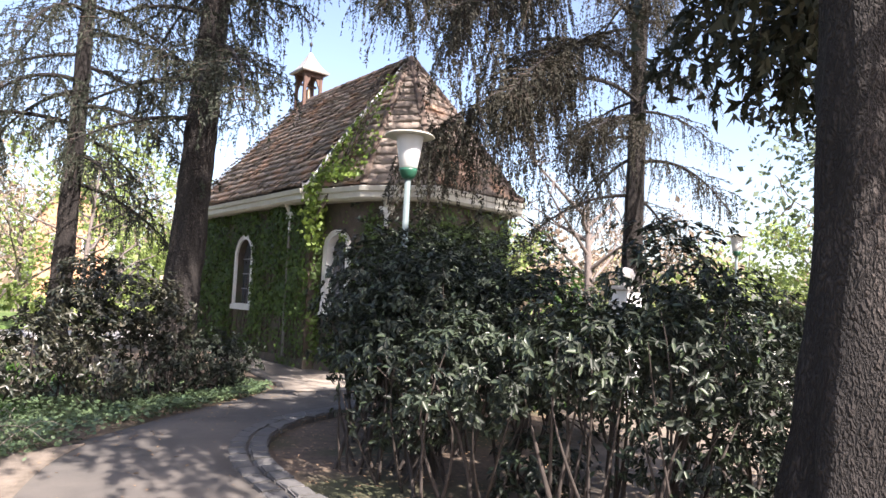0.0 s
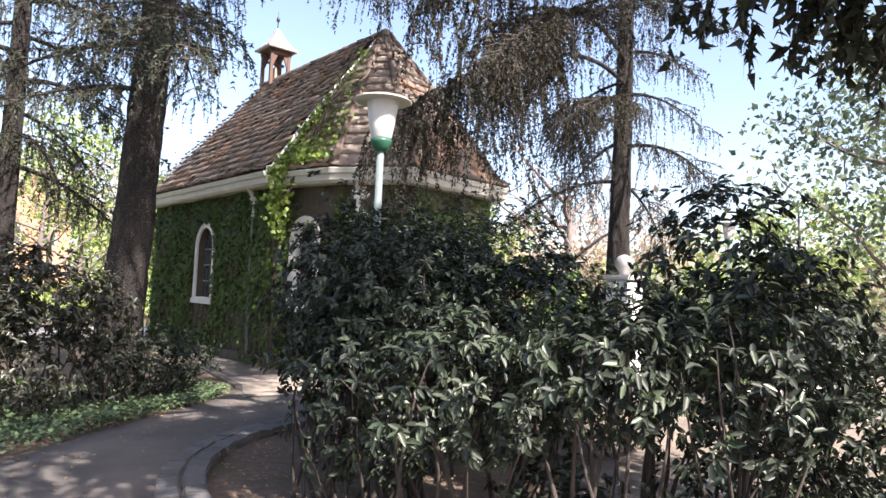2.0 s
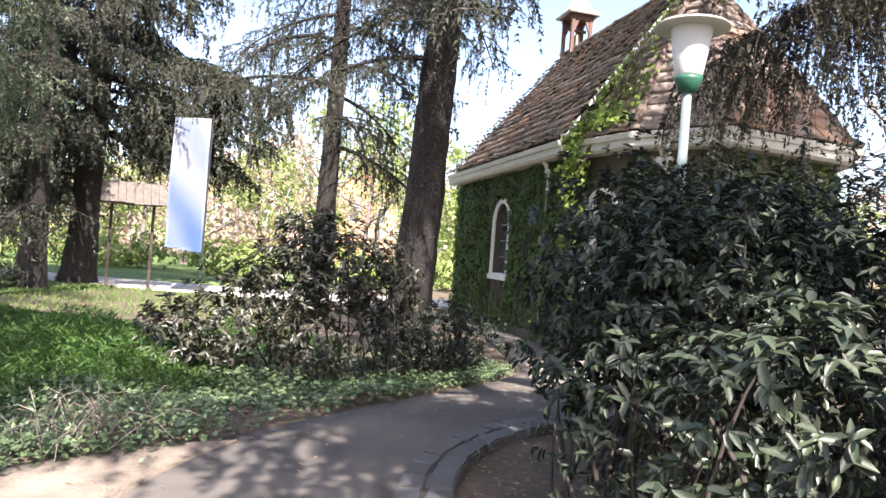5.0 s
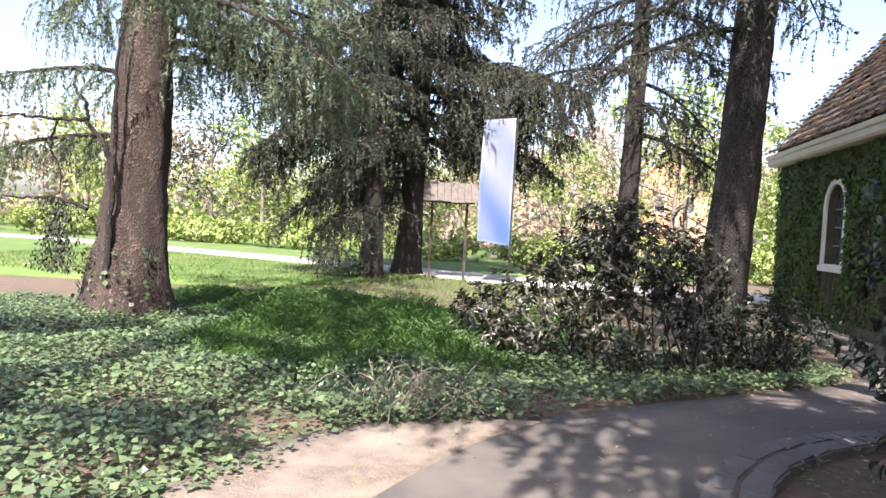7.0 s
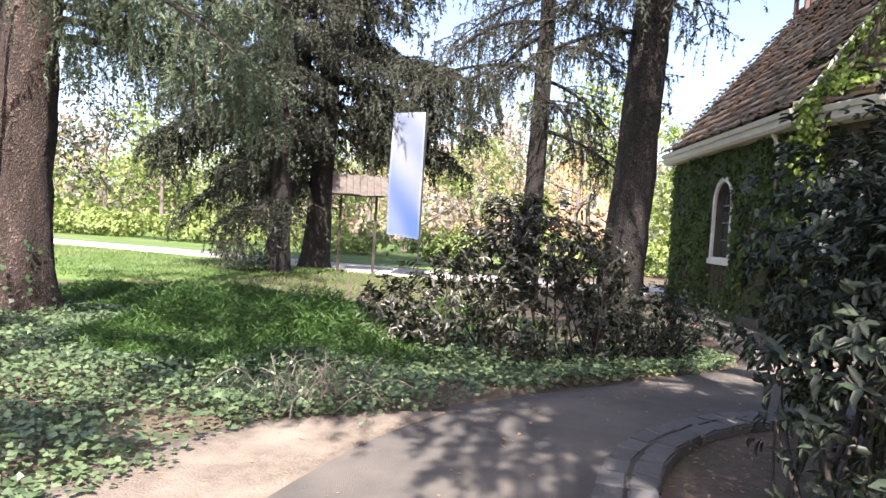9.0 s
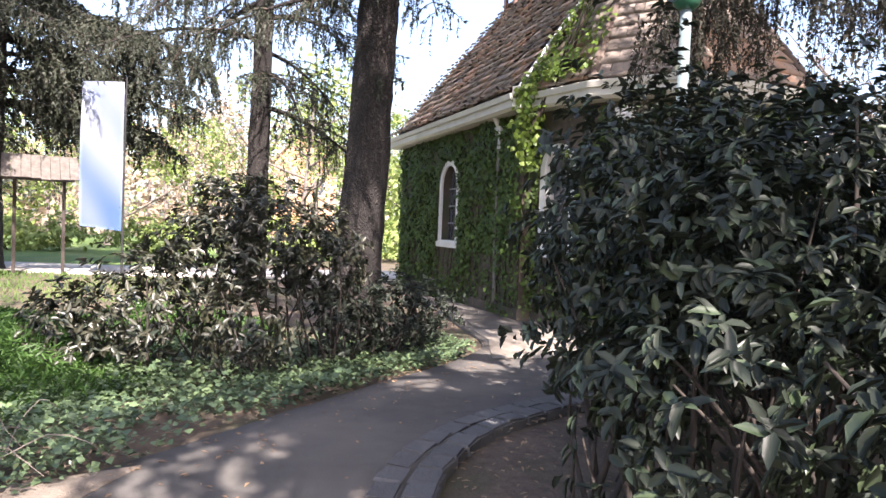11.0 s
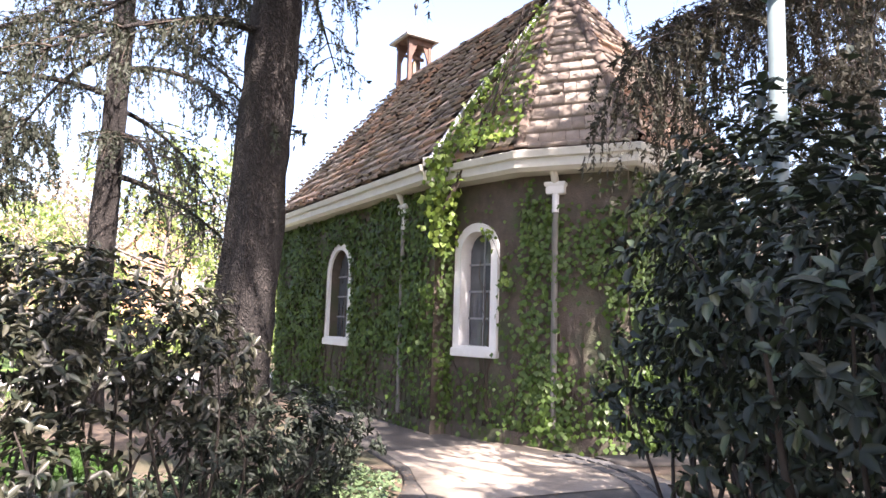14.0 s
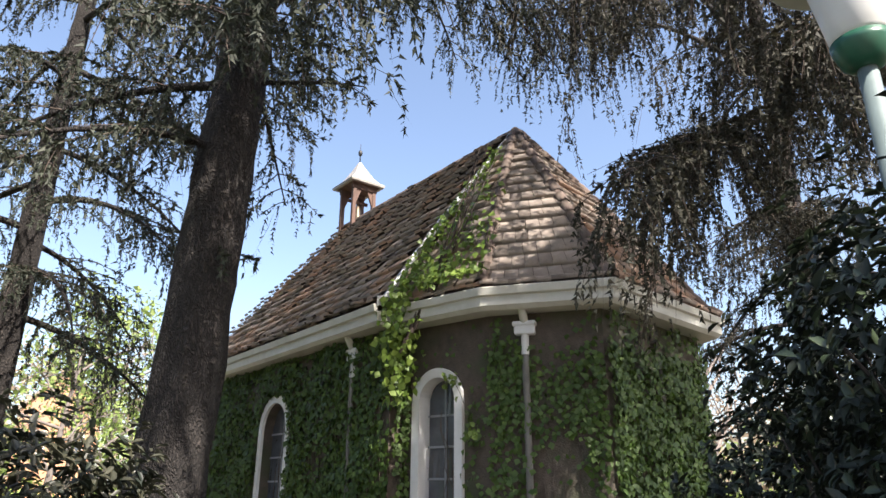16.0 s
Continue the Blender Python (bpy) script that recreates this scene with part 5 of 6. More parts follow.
def litter():
    """Dry leaves and needles scattered on the path edges and the bed."""
    n = 8000
    x, y = rng.uniform(-0.8, 8.5, n), rng.uniform(2.5, 12.5, n)
    pr = np.interp(y, np.array(PATH_R)[:, 1], np.array(PATH_R)[:, 0])
    pl = path_left(y)
    ok = (x > pr + 0.3) | ((x > pl - 0.5) & (x < pl + 0.75) & (rng.random(n) < 0.7)) | (rng.random(n) < 0.1)
    x, y = x[ok], y[ok]
    n = len(x)
    b = rng.uniform(0, 2 * np.pi, n)
    way = np.stack([np.cos(b), np.sin(b), rng.normal(0, 0.1, n)], 1)
    v, f = leaf_arrays(np.stack([x, y, ground_z(x, y) + 0.028], 1), way, np.tile([0.0, 0, 1], (n, 1)), rng.uniform(0.02, 0.065, n), rng.uniform(0.006, 0.028, n), 0.1)
    tagged(new("leaf_litter", np_mesh("leaf_litter", v, f, M_LITTER)), "scattered dry brown leaves on the ground", "leaf litter", kind="stuff")


M_LITTER = mat("dry_leaves", (0.2, 0.12, 0.07), (0.34, 0.23, 0.13), 3, 0.9, island=True)
litter()


# ---- climbing ivy on the chapel ----
def wall_ivy(name, label, p, q, out, z0, z1, n, mask, material=None, size=(0.045, 0.1)):
    """Leaves hanging over a wall between p and q, kept where mask(u, z) asks."""
    p, q, out = np.array(p, float), np.array(q, float), np.array([*out, 0.0])
    L = np.linalg.norm(q - p)
    u, z = rng.uniform(0, L, n), rng.uniform(z0, z1, n)
    ok = rng.random(n) < mask(u, z)
    u, z = u[ok], z[ok]
    n = len(u)
    d = (q - p) / L
    bulge = 0.03 + 0.13 * rng.random(n) * (0.5 + 0.5 * np.sin(u * 3.1 + 2 * np.sin(z * 2.3)) * np.cos(z * 3.7))
    P = np.stack([p[0] + d[0] * u, p[1] + d[1] * u, z], 1) + out * bulge[:, None]
    way = np.stack([d[0] * rng.normal(0, 0.5, n), d[1] * rng.normal(0, 0.5, n), -np.ones(n)], 1) + out * rng.uniform(0.0, 0.7, n)[:, None]
    up = out + rng.normal(0, 0.35, (n, 3))
    s = rng.uniform(*size, n)
    v, f = leaf_arrays(P, way, up, s, s * 0.95, 0.12)
    ivy = tagged(new(name, None), label, "ivy")
    part("foliage", np_mesh("foliage", v, f, material or M_WALLIVY), ivy, "overlapping green ivy leaves", kind="stuff")
    stems = []
    for _ in range(int(7 * L)):
        a = rng.uniform(0, L)
        t = np.linspace(0, 1, 12)
        w = a + np.cumsum(rng.normal(0, 0.05, 12))
        w = np.clip(w, 0.02, L - 0.02)
        zz = FLOOR_Z + 0.1 + t * rng.uniform(0.8, z1 - FLOOR_Z - 0.2)
        stems.append((np.stack([p[0] + d[0] * w, p[1] + d[1] * w, zz], 1) + out * 0.018, np.linspace(0.014, 0.004, 12)))
    v, f = tubes(stems, 4)
    part("stem", np_mesh("stem", v, f, M_TWIG), ivy, "brown climbing stems", kind="stuff")
    return ivy


def window_gap(u, z, mid, half, top, sill):
    return ((abs(u - mid) < half) & (z > sill) & (z < top)) & ~((z > top - half) & ((u - mid) ** 2 + (z - (top - half)) ** 2 > half ** 2))


def nave_mask(u, z):
    """u runs from the far end of the nave to the apse."""
    y = 21.65 - u
    m = 0.5 + 0.5 * np.clip((z - 0.3) / 0.7, 0, 1)
    m = np.where((z < 0.9) & (y < 16.6), 0.28, m)
    m *= np.where(np.sin(y * 1.9 + 1.2 * z) * np.cos(z * 2.1 - y) > 0.75, 0.35, 1.0)
    m = np.where((abs(y - 17.88) < 0.6) & (z < 0.95) & (z > 0.3), 0.15, m)
    return np.where(window_gap(y, z, 17.88, 0.6, 2.92, 0.8), 0.0, m)


def apse_side_mask(u, z):
    m = np.where(z < 0.7, 0.4, 0.05) + np.where((u > 1.1) & (z < 2.4), 0.3, 0.0)
    m = np.where(u < 0.12, 0.6, m)
    return np.where(window_gap(u, z, 0.6, 0.42, 2.92, 0.8), 0.0, m)


def apse_diag_mask(u, z):
    m = np.clip(0.25 + 0.7 * (np.sin(u * 2.7 + z * 1.7) * np.cos(z * 1.3 - u * 2) + 0.35), 0.05, 1)
    return m * np.where(z > 3.1, 0.35, 1.0)


wall_ivy("climbing_ivy", "thick green ivy covering the nave wall round its window", (CX - NAVE_W, 21.65), (CX - NAVE_W, 14.2), (-1, 0), -0.3, 3.5, 21000, nave_mask)
wall_ivy("climbing_ivy", "sparse ivy round the apse window", W(APSE_WALL[0]), W(APSE_WALL[1]), (-0.97, -0.23), -0.3, 3.5, 2600, apse_side_mask)
wall_ivy("climbing_ivy", "bright ivy trailing over the slanting apse wall", W(APSE_WALL[1]), W(APSE_WALL[2]), (-0.83, -0.56), -0.3, 3.45, 4600, apse_diag_mask)
wall_ivy("climbing_ivy", "bright ivy over the end wall of the apse", W(APSE_WALL[2]), W(APSE_WALL[3]), (0.11, -0.99), -0.3, 3.5, 9500, lambda u, z: 0.25 + 0.75 * (z < 3.1))
wall_ivy("climbing_ivy", "ivy on the shoulder between nave and apse", (CX - NAVE_W, 14.25), (CX - 2.2, 14.25), (0, -1), -0.3, 3.9, 1500, lambda u, z: 0.3 + 0.4 * (z > 2.3))


def roof_vine():
    """A vine that comes up at the eaves by the nave and spreads over the first apse facet and along the flashing."""
    n = 850
    a, b, c = np.array([CX - 2.5, 14.15, 3.9]), np.array([CX - 2.12, 12.62, 3.9]), np.array([CX, 14.15, 7.48])
    f = rng.random(n) ** 1.7 * 0.8
    w = rng.random(n) ** (1.0 + 2.2 * f)
    keep = rng.random(n) < np.where(f < 0.25, 0.95, 0.75 - 0.5 * f)
    f, w = f[keep], w[keep]
    P = (a * (1 - f[:, None]) + c * f[:, None]) * (1 - w[:, None]) + (b * (1 - f[:, None]) + c * f[:, None]) * w[:, None]
    nrm = unit(np.cross(b - a, c - a))
    nrm = nrm * (1 if nrm[2] > 0 else -1)
    P = P + nrm * (0.08 + 0.14 * rng.random((len(P), 1)))
    n = len(P)
    way = rng.normal(0, 0.6, (n, 3)) + np.array([-0.4, -0.2, -0.7])
    s = rng.uniform(0.06, 0.13, n)
    v1, f1 = leaf_arrays(P, way, nrm + rng.normal(0, 0.3, (n, 3)), s, s * 0.9, 0.12)
    m = 300                                   # the part that hangs below the eaves
    Q = np.array([CX - 2.58, 14.0, 3.9]) + np.stack([rng.normal(0, 0.13, m), rng.normal(-0.05, 0.13, m), -rng.random(m) ** 1.4 * 1.5], 1)
    s2 = rng.uniform(0.06, 0.13, m)
    v2, f2 = leaf_arrays(Q, rng.normal(0, 0.5, (m, 3)) + [0, 0, -1], np.array([-0.6, -0.6, 0.3]) + rng.normal(0, 0.4, (m, 3)), s2, s2 * 0.9, 0.12)
    vine = tagged(new("roof_vine", None), "yellow-green vine sprawling over the apse roof edge", "vine")
    part("foliage", np_mesh("foliage", np.concatenate([v1, v2]), np.concatenate([f1, f2 + len(v1)]), M_VINE), vine, "yellow-green leaves", kind="stuff")
    lines = []
    for k in range(9):
        t = np.linspace(0, 1, 14)[:, None]
        st = np.array([CX - 2.5, 14.0, 3.0])
        mid = np.array([CX - 2.3 + 0.2 * rng.random(), 13.9 - 0.8 * rng.random(), 4.2])
        en = np.array([CX - 0.5 - 0.9 * rng.random(), 13.8 - 0.3 * rng.random(), 5.5 + 1.2 * rng.random()])
        lines.append(((1 - t) ** 2 * st + 2 * t * (1 - t) * mid + t ** 2 * en + nrm * 0.06, np.linspace(0.02, 0.006, 14)))
    v, f = tubes(lines, 5)
    part("stem", np_mesh("stem", v, f, M_TWIG), vine, "woody brown stems", kind="stuff")


M_VINE = mat("vine_leaves", (0.085, 0.16, 0.024), (0.22, 0.3, 0.055), 3, 0.5, island=True, trans=0.3)
roof_vine()


def window_tendril():
    """A loose shoot of ivy that hangs beside the apse window."""
    p, q = Vector(W(APSE_WALL[0])), Vector(W(APSE_WALL[1]))
    d = (q - p).normalized()
    out = Vector((d.y, -d.x))
    t = np.linspace(0, 1, 12)
    u, z, o = 0.72 + 0.62 * t, 2.62 + 0.18 * np.sin(t * 2.4) - 0.75 * t ** 2.5, 0.1 + 0.16 * np.sin(t * 2.2)
    line = np.stack([p.x + d.x * u + out.x * o, p.y + d.y * u + out.y * o, z], 1)
    shoot = tagged(new("ivy_tendril", None), "loose ivy shoot hanging beside the apse window", "ivy")
    v, f = tubes([(line, np.linspace(0.007, 0.003, 12))], 5)
    part("stem", np_mesh("stem", v, f, M_TWIG), shoot, "thin brown stem", kind="stuff")
    at = np.concatenate([np.full(16, 5), np.full(12, 11), rng.integers(2, 12, 8)])
    n = len(at)
    P = line[at] + rng.normal(0, 0.045, (n, 3))
    s = rng.uniform(0.05, 0.09, n)
    v, f = broad_leaves(P, rng.normal(0, 0.6, (n, 3)) + [0, 0, -0.6], rng.normal(0, 0.4, (n, 3)) + [out.x, out.y, 0.6], s, s * 0.9)
    part("foliage", np_mesh("foliage", v, f, M_VINE), shoot, "few bright young leaves", kind="stuff")


window_tendril()


# ---- small things in the garden ----
def shelter(x, y):
    z = float(ground_z(x, y))
    s = tagged(new("garden_shelter", None), "small wayside shelter with a silvery shingled gable roof", "shelter")
    s.location, s.rotation_euler[2] = (x, y, z), radians(12)
    for sx in (-0.55, 0.55):
        part("post", bm_mesh("post", box(sx - 0.04, sx + 0.04, -0.04, 0.04, -0.1, 2.55, 0.01), M_STEM), s)
    for k in range(2):
        sg = -1 if k else 1
        for j in range(8):
            w = 1.7 / 8
            bm = box(-0.85 + j * w + 0.004, -0.85 + (j + 1) * w - 0.004, 0.0, 0.95, 0, 0.025, 0.004)
            ob = part("roof_board", bm_mesh("roof_board", bm, M_PLANK), s)
            ob.matrix_basis = Matrix.Translation((0, 0, 3.05)) @ Matrix.Rotation(0 if sg > 0 else math.pi, 4, "Z") @ Matrix.Rotation(radians(-40 + rng.normal(0, 1)), 4, "X")
    part("ridge_beam", bm_mesh("ridge_beam", box(-0.8, 0.8, -0.05, 0.05, 2.9, 3.0, 0.01), M_PLANK), s)
    part("tie_beam", bm_mesh("tie_beam", box(-0.7, 0.7, -0.06, 0.06, 2.42, 2.52, 0.01), M_PLANK), s)


shelter(-1.3, 23.4)


def pillar(x, y):
    z = float(ground_z(x, y))
    p = tagged(new("stone_pillar", None), "white painted gate pillar with a round finial", "pillar")
    p.location = (x, y, z)
    part("shaft", bm_mesh("shaft", box(-0.18, 0.18, -0.18, 0.18, -0.1, 1.72, 0.015), M_WHITE), p)
    part("capstone", bm_mesh("capstone", box(-0.22, 0.22, -0.22, 0.22, 1.72, 1.8, 0.02), M_CONCRETE), p, "grey capstone")
    part("finial", bm_mesh("finial", lathe([(0.1, 1.8), (0.07, 1.84), (0.13, 1.92), (0.14, 1.98), (0.1, 2.06), (0.02, 2.09)], 18), M_CONCRETE, True), p, "grey stone ball")


pillar(9.4, 6.8)


def signpost(x, y):
    s = tagged(new("sign_post", None), "orange wooden post with a small plate beside a low wall", "post")
    s.location, s.rotation_euler[2] = (x, y, float(ground_z(x, y))), radians(65)
    part("post", bm_mesh("post", box(-0.045, 0.045, -0.04, 0.04, -0.1, 1.1, 0.01), M_ORANGE), s)
    part("plate", bm_mesh("plate", box(-0.13, 0.13, -0.06, -0.042, 0.68, 0.86, 0.005), M_ORANGE), s, "small orange plate")
    part("peg", bm_mesh("peg", box(0.045, 0.1, -0.02, 0.02, 0.42, 0.46, 0.005), M_ORANGE), s)


signpost(9.75, 3.65)
low = tagged(new("garden_wall", None), "low pale concrete bench wall in the court", "wall")
low.location, low.rotation_euler[2] = (10.6, 4.9, -0.02), radians(10)
part("seat", bm_mesh("seat", box(-1.2, 0.5, -0.25, 0.25, 0.42, 0.52, 0.015), M_CONCRETE), low, "pale concrete slab")
for dx in (-0.9, 0.2):
    part("leg", bm_mesh("leg", box(dx - 0.15, dx + 0.15, -0.2, 0.2, -0.1, 0.42, 0.01), M_CONCRETE), low)

bush("juniper_bush", "low blue-grey spreading juniper on the lawn", [(-4.3, 21.6, 1.0, 0.8, 0.0, 0.8)], M_CEDAR, 0.09, 0.22, 180, shape=leaf_arrays)
bush("court_hedge", "clipped dark green hedge behind the court", [(12.4, 8.6, 1.5, 0.7, 0.0, 2.0), (14.6, 9.2, 1.5, 0.7, 0.0, 2.0), (10.6, 8.0, 1.1, 0.8, 0.0, 2.1), (10.3, 7.4, 0.7, 0.6, 0.0, 1.85), (10.9, 6.5, 0.75, 0.7, 0.0, 1.85)], M_LEAF_YOUNG, 0.09, 0.5, 90, "hedge", shape=leaf_arrays)
bush("court_hedge", "clipped dark green hedge along the court", [(11.4, 5.7, 1.2, 0.6, 0.0, 1.95), (13.5, 5.6, 1.3, 0.7, 0.0, 1.9), (15.8, 6.4, 1.4, 0.7, 0.0, 1.9), (12.0, 4.9, 0.7, 0.5, 0.6, 1.7)], M_LEAF_YOUNG, 0.09, 0.5, 90, "hedge", shape=leaf_arrays)
bush("bright_shrub", "yellow-green young shrub in the sun", [(9.6, 5.3, 0.7, 0.6, 0.3, 1.7)], M_WEED, 0.09, 0.5, 60)


def dry_twigs(x, y):
    lines = []
    for _ in range(46):
        a = rng.uniform(0, 2 * np.pi)
        t = np.linspace(0, 1, 8)
        L, h = rng.uniform(0.2, 0.65), rng.uniform(0.16, 0.42)
        lines.append((np.stack([rng.normal(0, 0.15) + L * t * math.cos(a) + rng.normal(0, 0.012, 8), rng.normal(0, 0.12) + L * t * math.sin(a) + rng.normal(0, 0.012, 8), 0.02 + h * np.sin(t * 2.6) + rng.normal(0, 0.008, 8)], 1), np.linspace(0.005, 0.0015, 8)))
    v, f = tubes(lines, 4)
    d = tagged(new("dry_shrub", None), "dead twiggy scrap of shrub on the path verge", "shrub")
    d.location = (x, y, float(ground_z(x, y)))
    part("twig", np_mesh("twig", v, f, M_DEAD), d, kind="stuff")
    n = 1100
    P = rng.normal(0, 1, (n, 3)) * [0.35, 0.22, 0.1] + [0, 0, 0.22]
    s = rng.uniform(0.02, 0.05, n)
    v, f = leaf_arrays(P, rng.normal(0, 1, (n, 3)), rng.normal(0, 1, (n, 3)), s, s * 0.5, 0.1)
    part("foliage", np_mesh("foliage", v, f, M_IVY), d, "few small green leaves", kind="stuff")


M_DEAD = mat("dead_wood", (0.22, 0.19, 0.16), (0.12, 0.1, 0.085), 10, 0.9)
dry_twigs(1.1, 7.2)


# ---- far park ----
def far_house(x, y):
    """A narrow gabled house across the park."""
    h = tagged(new("house", None), "orange rendered gabled house far across the park", "house")
    h.location, h.rotation_euler[2] = (x, y, -0.3), radians(-9)
    bm = bmesh.new()
    pts = [(-2.3, 0.0), (2.3, 0.0), (2.3, 6.2), (0.0, 8.9), (-2.3, 6.2)]
    a, b = ([bm.verts.new((px, py, pz)) for px, pz in pts] for py in (0.0, 7.0))
    bm.faces.new(a)
    bm.faces.new(b[::-1])
    for k in range(5):
        bm.faces.new((a[k], b[k], b[(k + 1) % 5], a[(k + 1) % 5]))
    bmesh.ops.recalc_face_normals(bm, faces=bm.faces)
    part("wall", bm_mesh("wall", bm, M_BRICKHOUSE), h, "orange rendered wall")
    for sg in (-1, 1):
        slab = box(0.0, 3.75, -0.3, 7.3, 0.02, 0.16, 0.02)
        bmesh.ops.rotate(slab, verts=slab.verts, cent=(0, 0, 0), matrix=Euler((0, radians(49.6), 0)).to_matrix())
        bmesh.ops.scale(slab, verts=slab.verts, vec=(sg, 1, 1))
        bmesh.ops.translate(slab, verts=slab.verts, vec=(0, 0, 8.9))
        bmesh.ops.recalc_face_normals(slab, faces=slab.faces)
        part("roof", bm_mesh("roof", slab, M_TILE), h, "dull tiled slope")
        win = part("window", bm_mesh("window", box(sg * 1.05 - 0.45, sg * 1.05 + 0.45, -0.05, 0.1, 3.6, 5.0, 0.02), M_WHITE), h)
        part("pane", bm_mesh("pane", box(sg * 1.05 - 0.36, sg * 1.05 + 0.36, -0.07, -0.052, 3.7, 4.9), M_GLASS), win)


far_house(10.6, 55.6)


def broadleaf(name, label, x, y, h, leaf_mat, leaves=2500, size=0.28, spread=0.42, r=0.2, forks=9, clear=0.25):
    """A broadleaved tree: trunk, forked limbs, twigs, and a loose uneven crown."""
    z = float(ground_z(x, y))
    t = tagged(new(name, None), label, "tree")
    t.location = (x, y, z)
    me, c = trunk_mesh((0, 0, 0), (rng.normal(0, 0.4), rng.normal(0, 0.4), h * 0.8), r, r * 0.2, r * 0.5, M_GREYBARK, 10, 0.05, 24)
    part("trunk", me, t)
    lines, tips = [], []
    for k in range(forks):
        f0 = clear + (0.7 - clear) * k / forks
        st = np.array([np.interp(f0 * h, c[:, 2], c[:, 0]), np.interp(f0 * h, c[:, 2], c[:, 1]), f0 * h])
        a = k * 2.4 + rng.normal(0, 0.4)
        L = h * spread * rng.uniform(0.7, 1.2) * (1.1 - 0.5 * f0)
        tt = np.linspace(0, 1, 5)[:, None]
        en = st + np.array([math.cos(a) * L, math.sin(a) * L, L * rng.uniform(0.3, 1.0)])
        p = st * (1 - tt) + en * tt + np.concatenate([[np.zeros(3)], np.cumsum(rng.normal(0, 0.03 * L, (4, 3)), 0)])
        lines.append((p, np.linspace(r * 0.42, 0.012, 5)))
        for j in range(7):
            i = rng.integers(2, 5)
            e2 = p[i] + unit(rng.normal(0, 1, 3) + [0, 0, 0.5]) * L * rng.uniform(0.2, 0.5)
            p2 = p[i] * (1 - tt) + e2 * tt + np.concatenate([[np.zeros(3)], np.cumsum(rng.normal(0, 0.012 * L, (4, 3)), 0)])
            lines.append((p2, np.linspace(r * 0.14, 0.006, 5)))
            tips += [p2[3], p2[4]]
            for _ in range(2):
                e3 = p2[3] + unit(rng.normal(0, 1, 3) + [0, 0, 0.3]) * L * rng.uniform(0.1, 0.28)
                lines.append((p2[3] * (1 - tt) + e3 * tt, np.linspace(r * 0.05, 0.004, 5)))
                tips.append(e3)
    v, f = tubes(lines, 4)
    part("limb", np_mesh("limb", v, f, M_GREYBARK), t, "grey forked limbs and twigs", kind="stuff")
    if leaves:
        tips = np.array(tips)
        k = rng.integers(len(tips), size=leaves)
        P = tips[k] + rng.normal(0, 0.045 * h, (leaves, 3))
        s = size * rng.uniform(0.5, 1.3, leaves)
        v, f = leaf_arrays(P, rng.normal(0, 1, (leaves, 3)), rng.normal(0, 1, (leaves, 3)) + [0, 0, 0.6], s, s * 0.6, 0.1)
        part("crown", np_mesh("crown", v, f, leaf_mat), t, "loose spring crown", kind="stuff")
    return t


FAR = [(-30, 44, 9, 0), (-24, 50, 11, 1), (-18, 46, 8, 0), (-13, 52, 10, 0), (-9, 44, 7, 1), (-5, 50, 9, 0), (-1.5, 42, 7.5, 2), (2.5, 46, 9, 0), (5.5, 40, 8, 2), (8.5, 38, 9.5, 0), (11, 44, 10, 2), (15, 40, 8, 0), (20, 46, 9, 2), (26, 40, 8, 0), (-38, 40, 9, 0), (-46, 34, 8, 1), (-52, 26, 9, 0), (33, 34, 9, 0), (38, 26, 8, 2), (40, 16, 9, 0), (36, 8, 8, 0), (-40, 22, 8, 0)]
for (x, y, h, kind) in FAR:
    broadleaf("park_tree", ("pale green spring tree in the far park", "dark green far tree in the park", "brownish budding tree in the far park")[kind], x, y, h, (M_FARLEAF, M_NEEDLE, M_FARBROWN)[kind], 3000 if kind < 2 else 1800, 0.3 if kind < 2 else 0.2, 0.42, 0.18, 8, 0.15)
broadleaf("bare_tree", "leafless grey tree beyond the court", 24.5, 19.5, 8.5, M_FARLEAF, 0, 0.2, 0.5, 0.28, 10, 0.3)
broadleaf("bare_tree", "bare budding tree beside the chapel", 6.5, 31, 8, M_FARLEAF, 900, 0.16, 0.45, 0.14, 9, 0.2)
broadleaf("bare_tree", "feathery blue-green tree beyond the court", 22.0, 7.0, 11, M_CEDAR, 6000, 0.22, 0.35, 0.2, 10, 0.15)
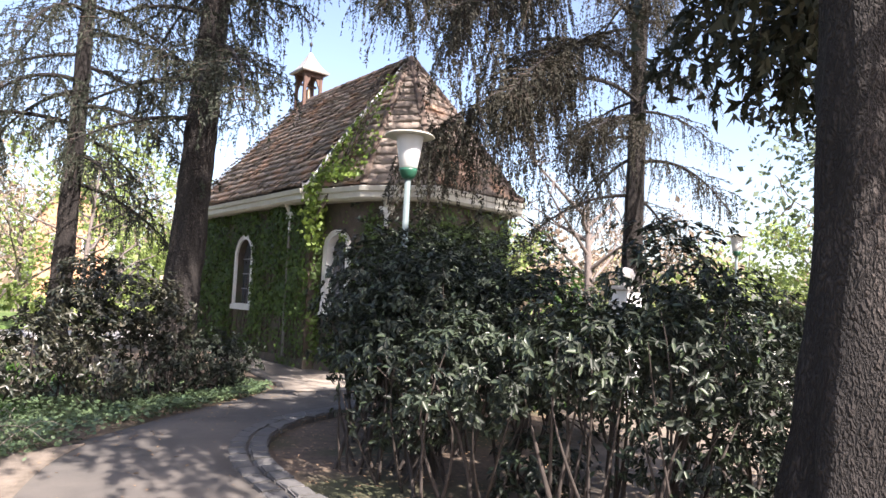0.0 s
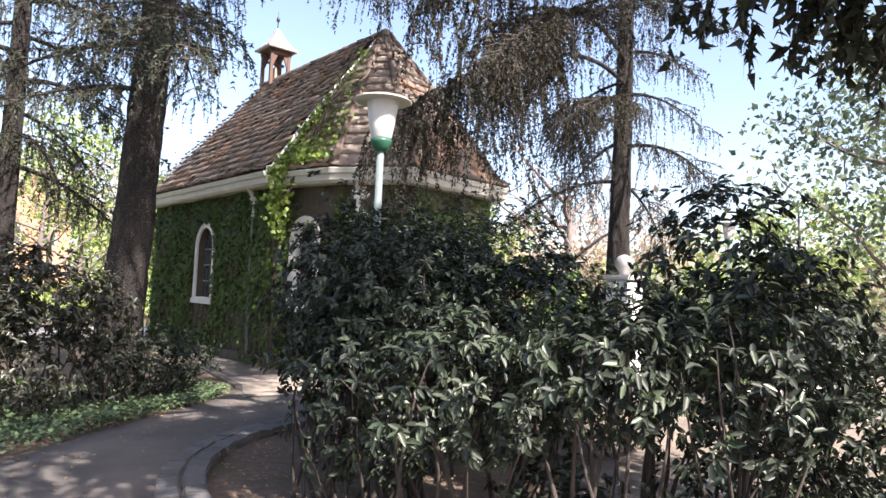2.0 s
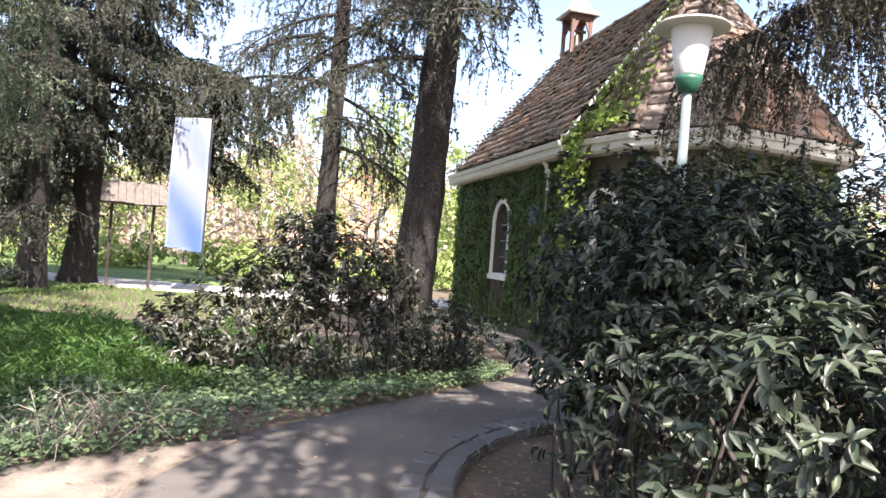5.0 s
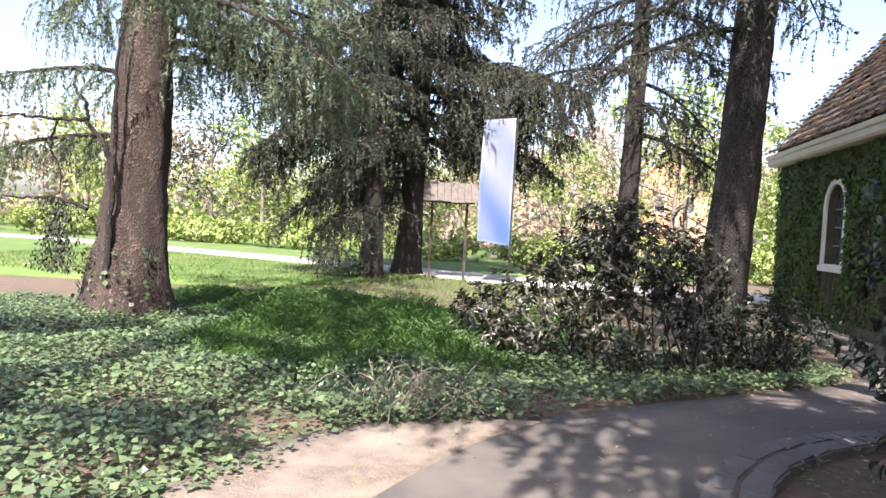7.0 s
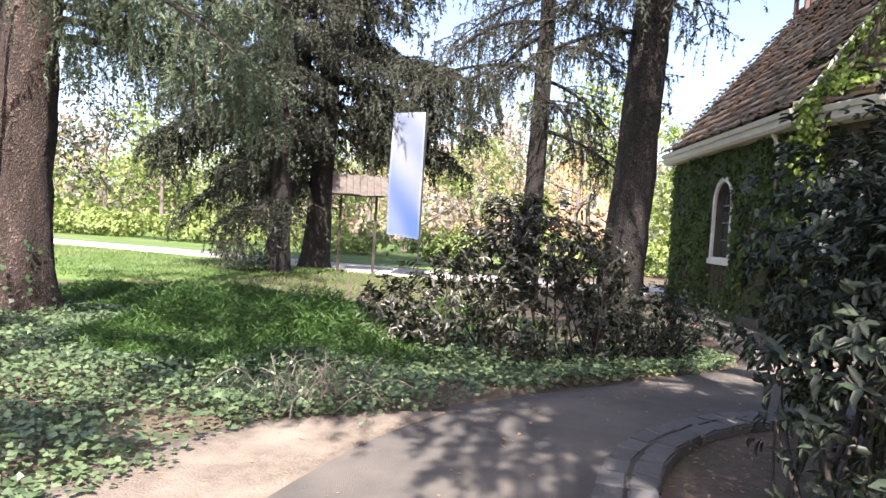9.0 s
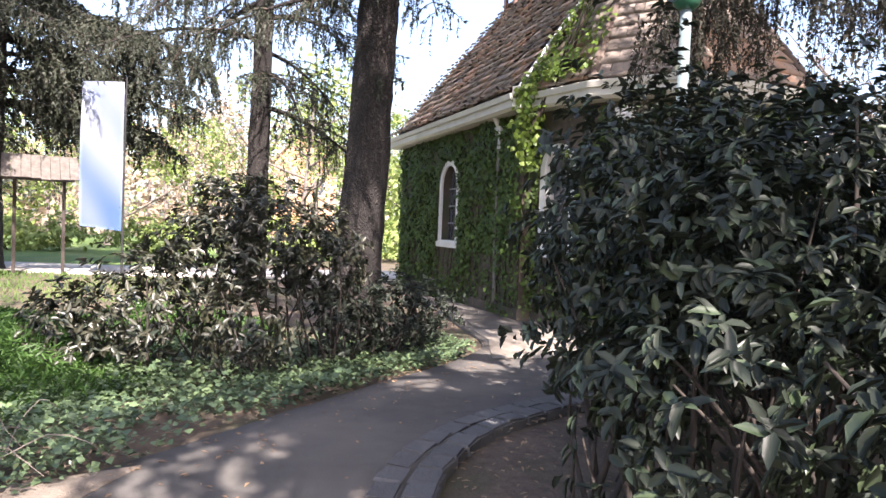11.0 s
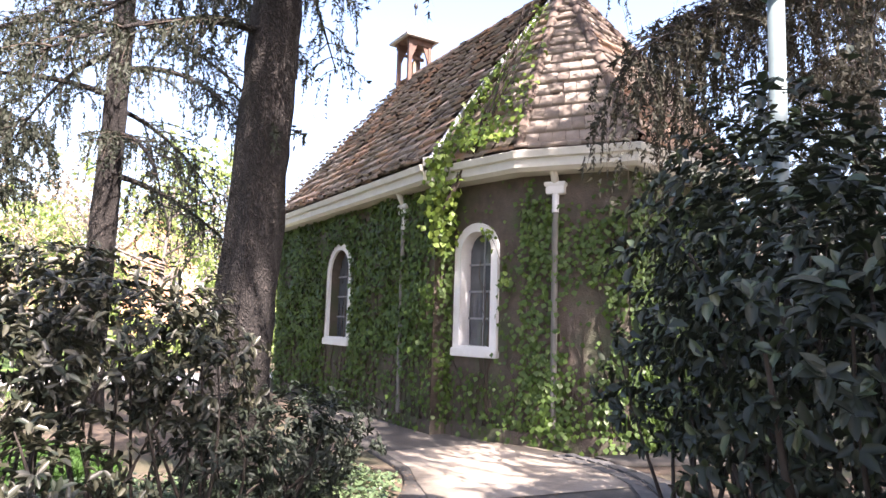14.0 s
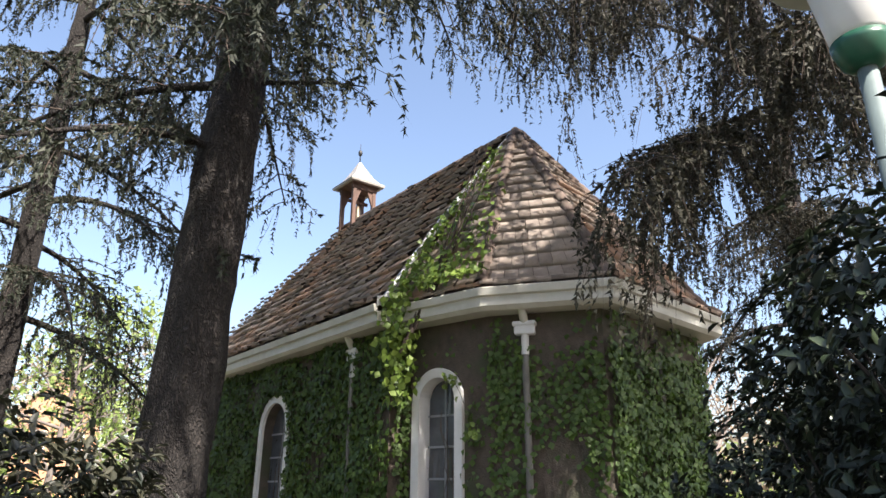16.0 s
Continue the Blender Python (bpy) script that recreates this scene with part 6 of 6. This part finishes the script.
for (x, y, rx, h) in ((-34, 36, 4, 1.6), (-26, 37, 4, 1.8), (-18, 38, 4, 1.5), (-11, 37, 4, 1.7), (-4, 35, 3, 1.5), (1.5, 33, 2.6, 1.6), (5.5, 30.5, 2.2, 1.8), (10, 33, 3.5, 1.6), (17, 32, 4, 1.7), (25, 30, 4, 1.7), (31, 24, 4, 1.8), (24, 14, 2.5, 1.6), (20, 4, 3, 1.8)):
    bush("park_shrub", "sunny yellow-green shrubbery across the park", [(x, y, rx, rx * 0.5, 0.0, h)], M_FARLEAF, 0.22, 0.55, 22, "shrub", stems=4, shape=leaf_arrays)


def far_wood():
    """The pale spring woods that close the park all round, as one loose belt of leaves and trunks."""
    P, lines = [], []
    for k in range(95):
        a, r = radians(-40 + 260 * (k + rng.random()) / 95), rng.uniform(58, 84)
        x, y, h = 2 + r * math.cos(a), 6 + r * math.sin(a), rng.uniform(6, 12.5)
        lines.append((np.array([(x, y, -0.4), (x + rng.normal(0, 0.4), y, h * 0.5), (x + rng.normal(0, 0.6), y, h * 0.9)]), [0.25, 0.18, 0.04]))
        for _ in range(9):
            c = np.array([x, y, h * 0.5]) + rng.normal(0, 1, 3) * [2.6, 2.6, h * 0.22]
            P.append(c + rng.normal(0, 1, (52, 3)) * [1.3, 1.3, 1.0])
        P.append(np.array([x, y, 1.2]) + rng.normal(0, 1, (160, 3)) * [3.4, 3.4, 0.8])
    P = np.concatenate(P)
    P = P[P[:, 2] > 0]
    n = len(P)
    s = rng.uniform(0.4, 0.95, n)
    brown = (np.sin(P[:, 0] * 0.11 + 1.7) + np.sin(P[:, 1] * 0.13) + 0.22 * P[:, 2] + rng.normal(0, 0.5, n)) > 1.0
    wood = tagged(new("far_woods", None), "hazy pale green spring woods round the park", "woods", kind="stuff")
    for name, pick, material, label in (("crown", ~brown, M_FARLEAF, "loose pale green crowns"), ("budding_crown", brown, M_FARBROWN, "brownish budding crowns")):
        m = int(pick.sum())
        v, f = leaf_arrays(P[pick], rng.normal(0, 1, (m, 3)), rng.normal(0, 1, (m, 3)) + [0, 0, 0.6], s[pick], s[pick] * 0.6, 0.1)
        part(name, np_mesh(name, v, f, material), wood, label, kind="stuff")
    v, f = tubes(lines, 5)
    part("trunk", np_mesh("trunk", v, f, M_GREYBARK), wood, "grey distant trunks", kind="stuff")


far_wood()
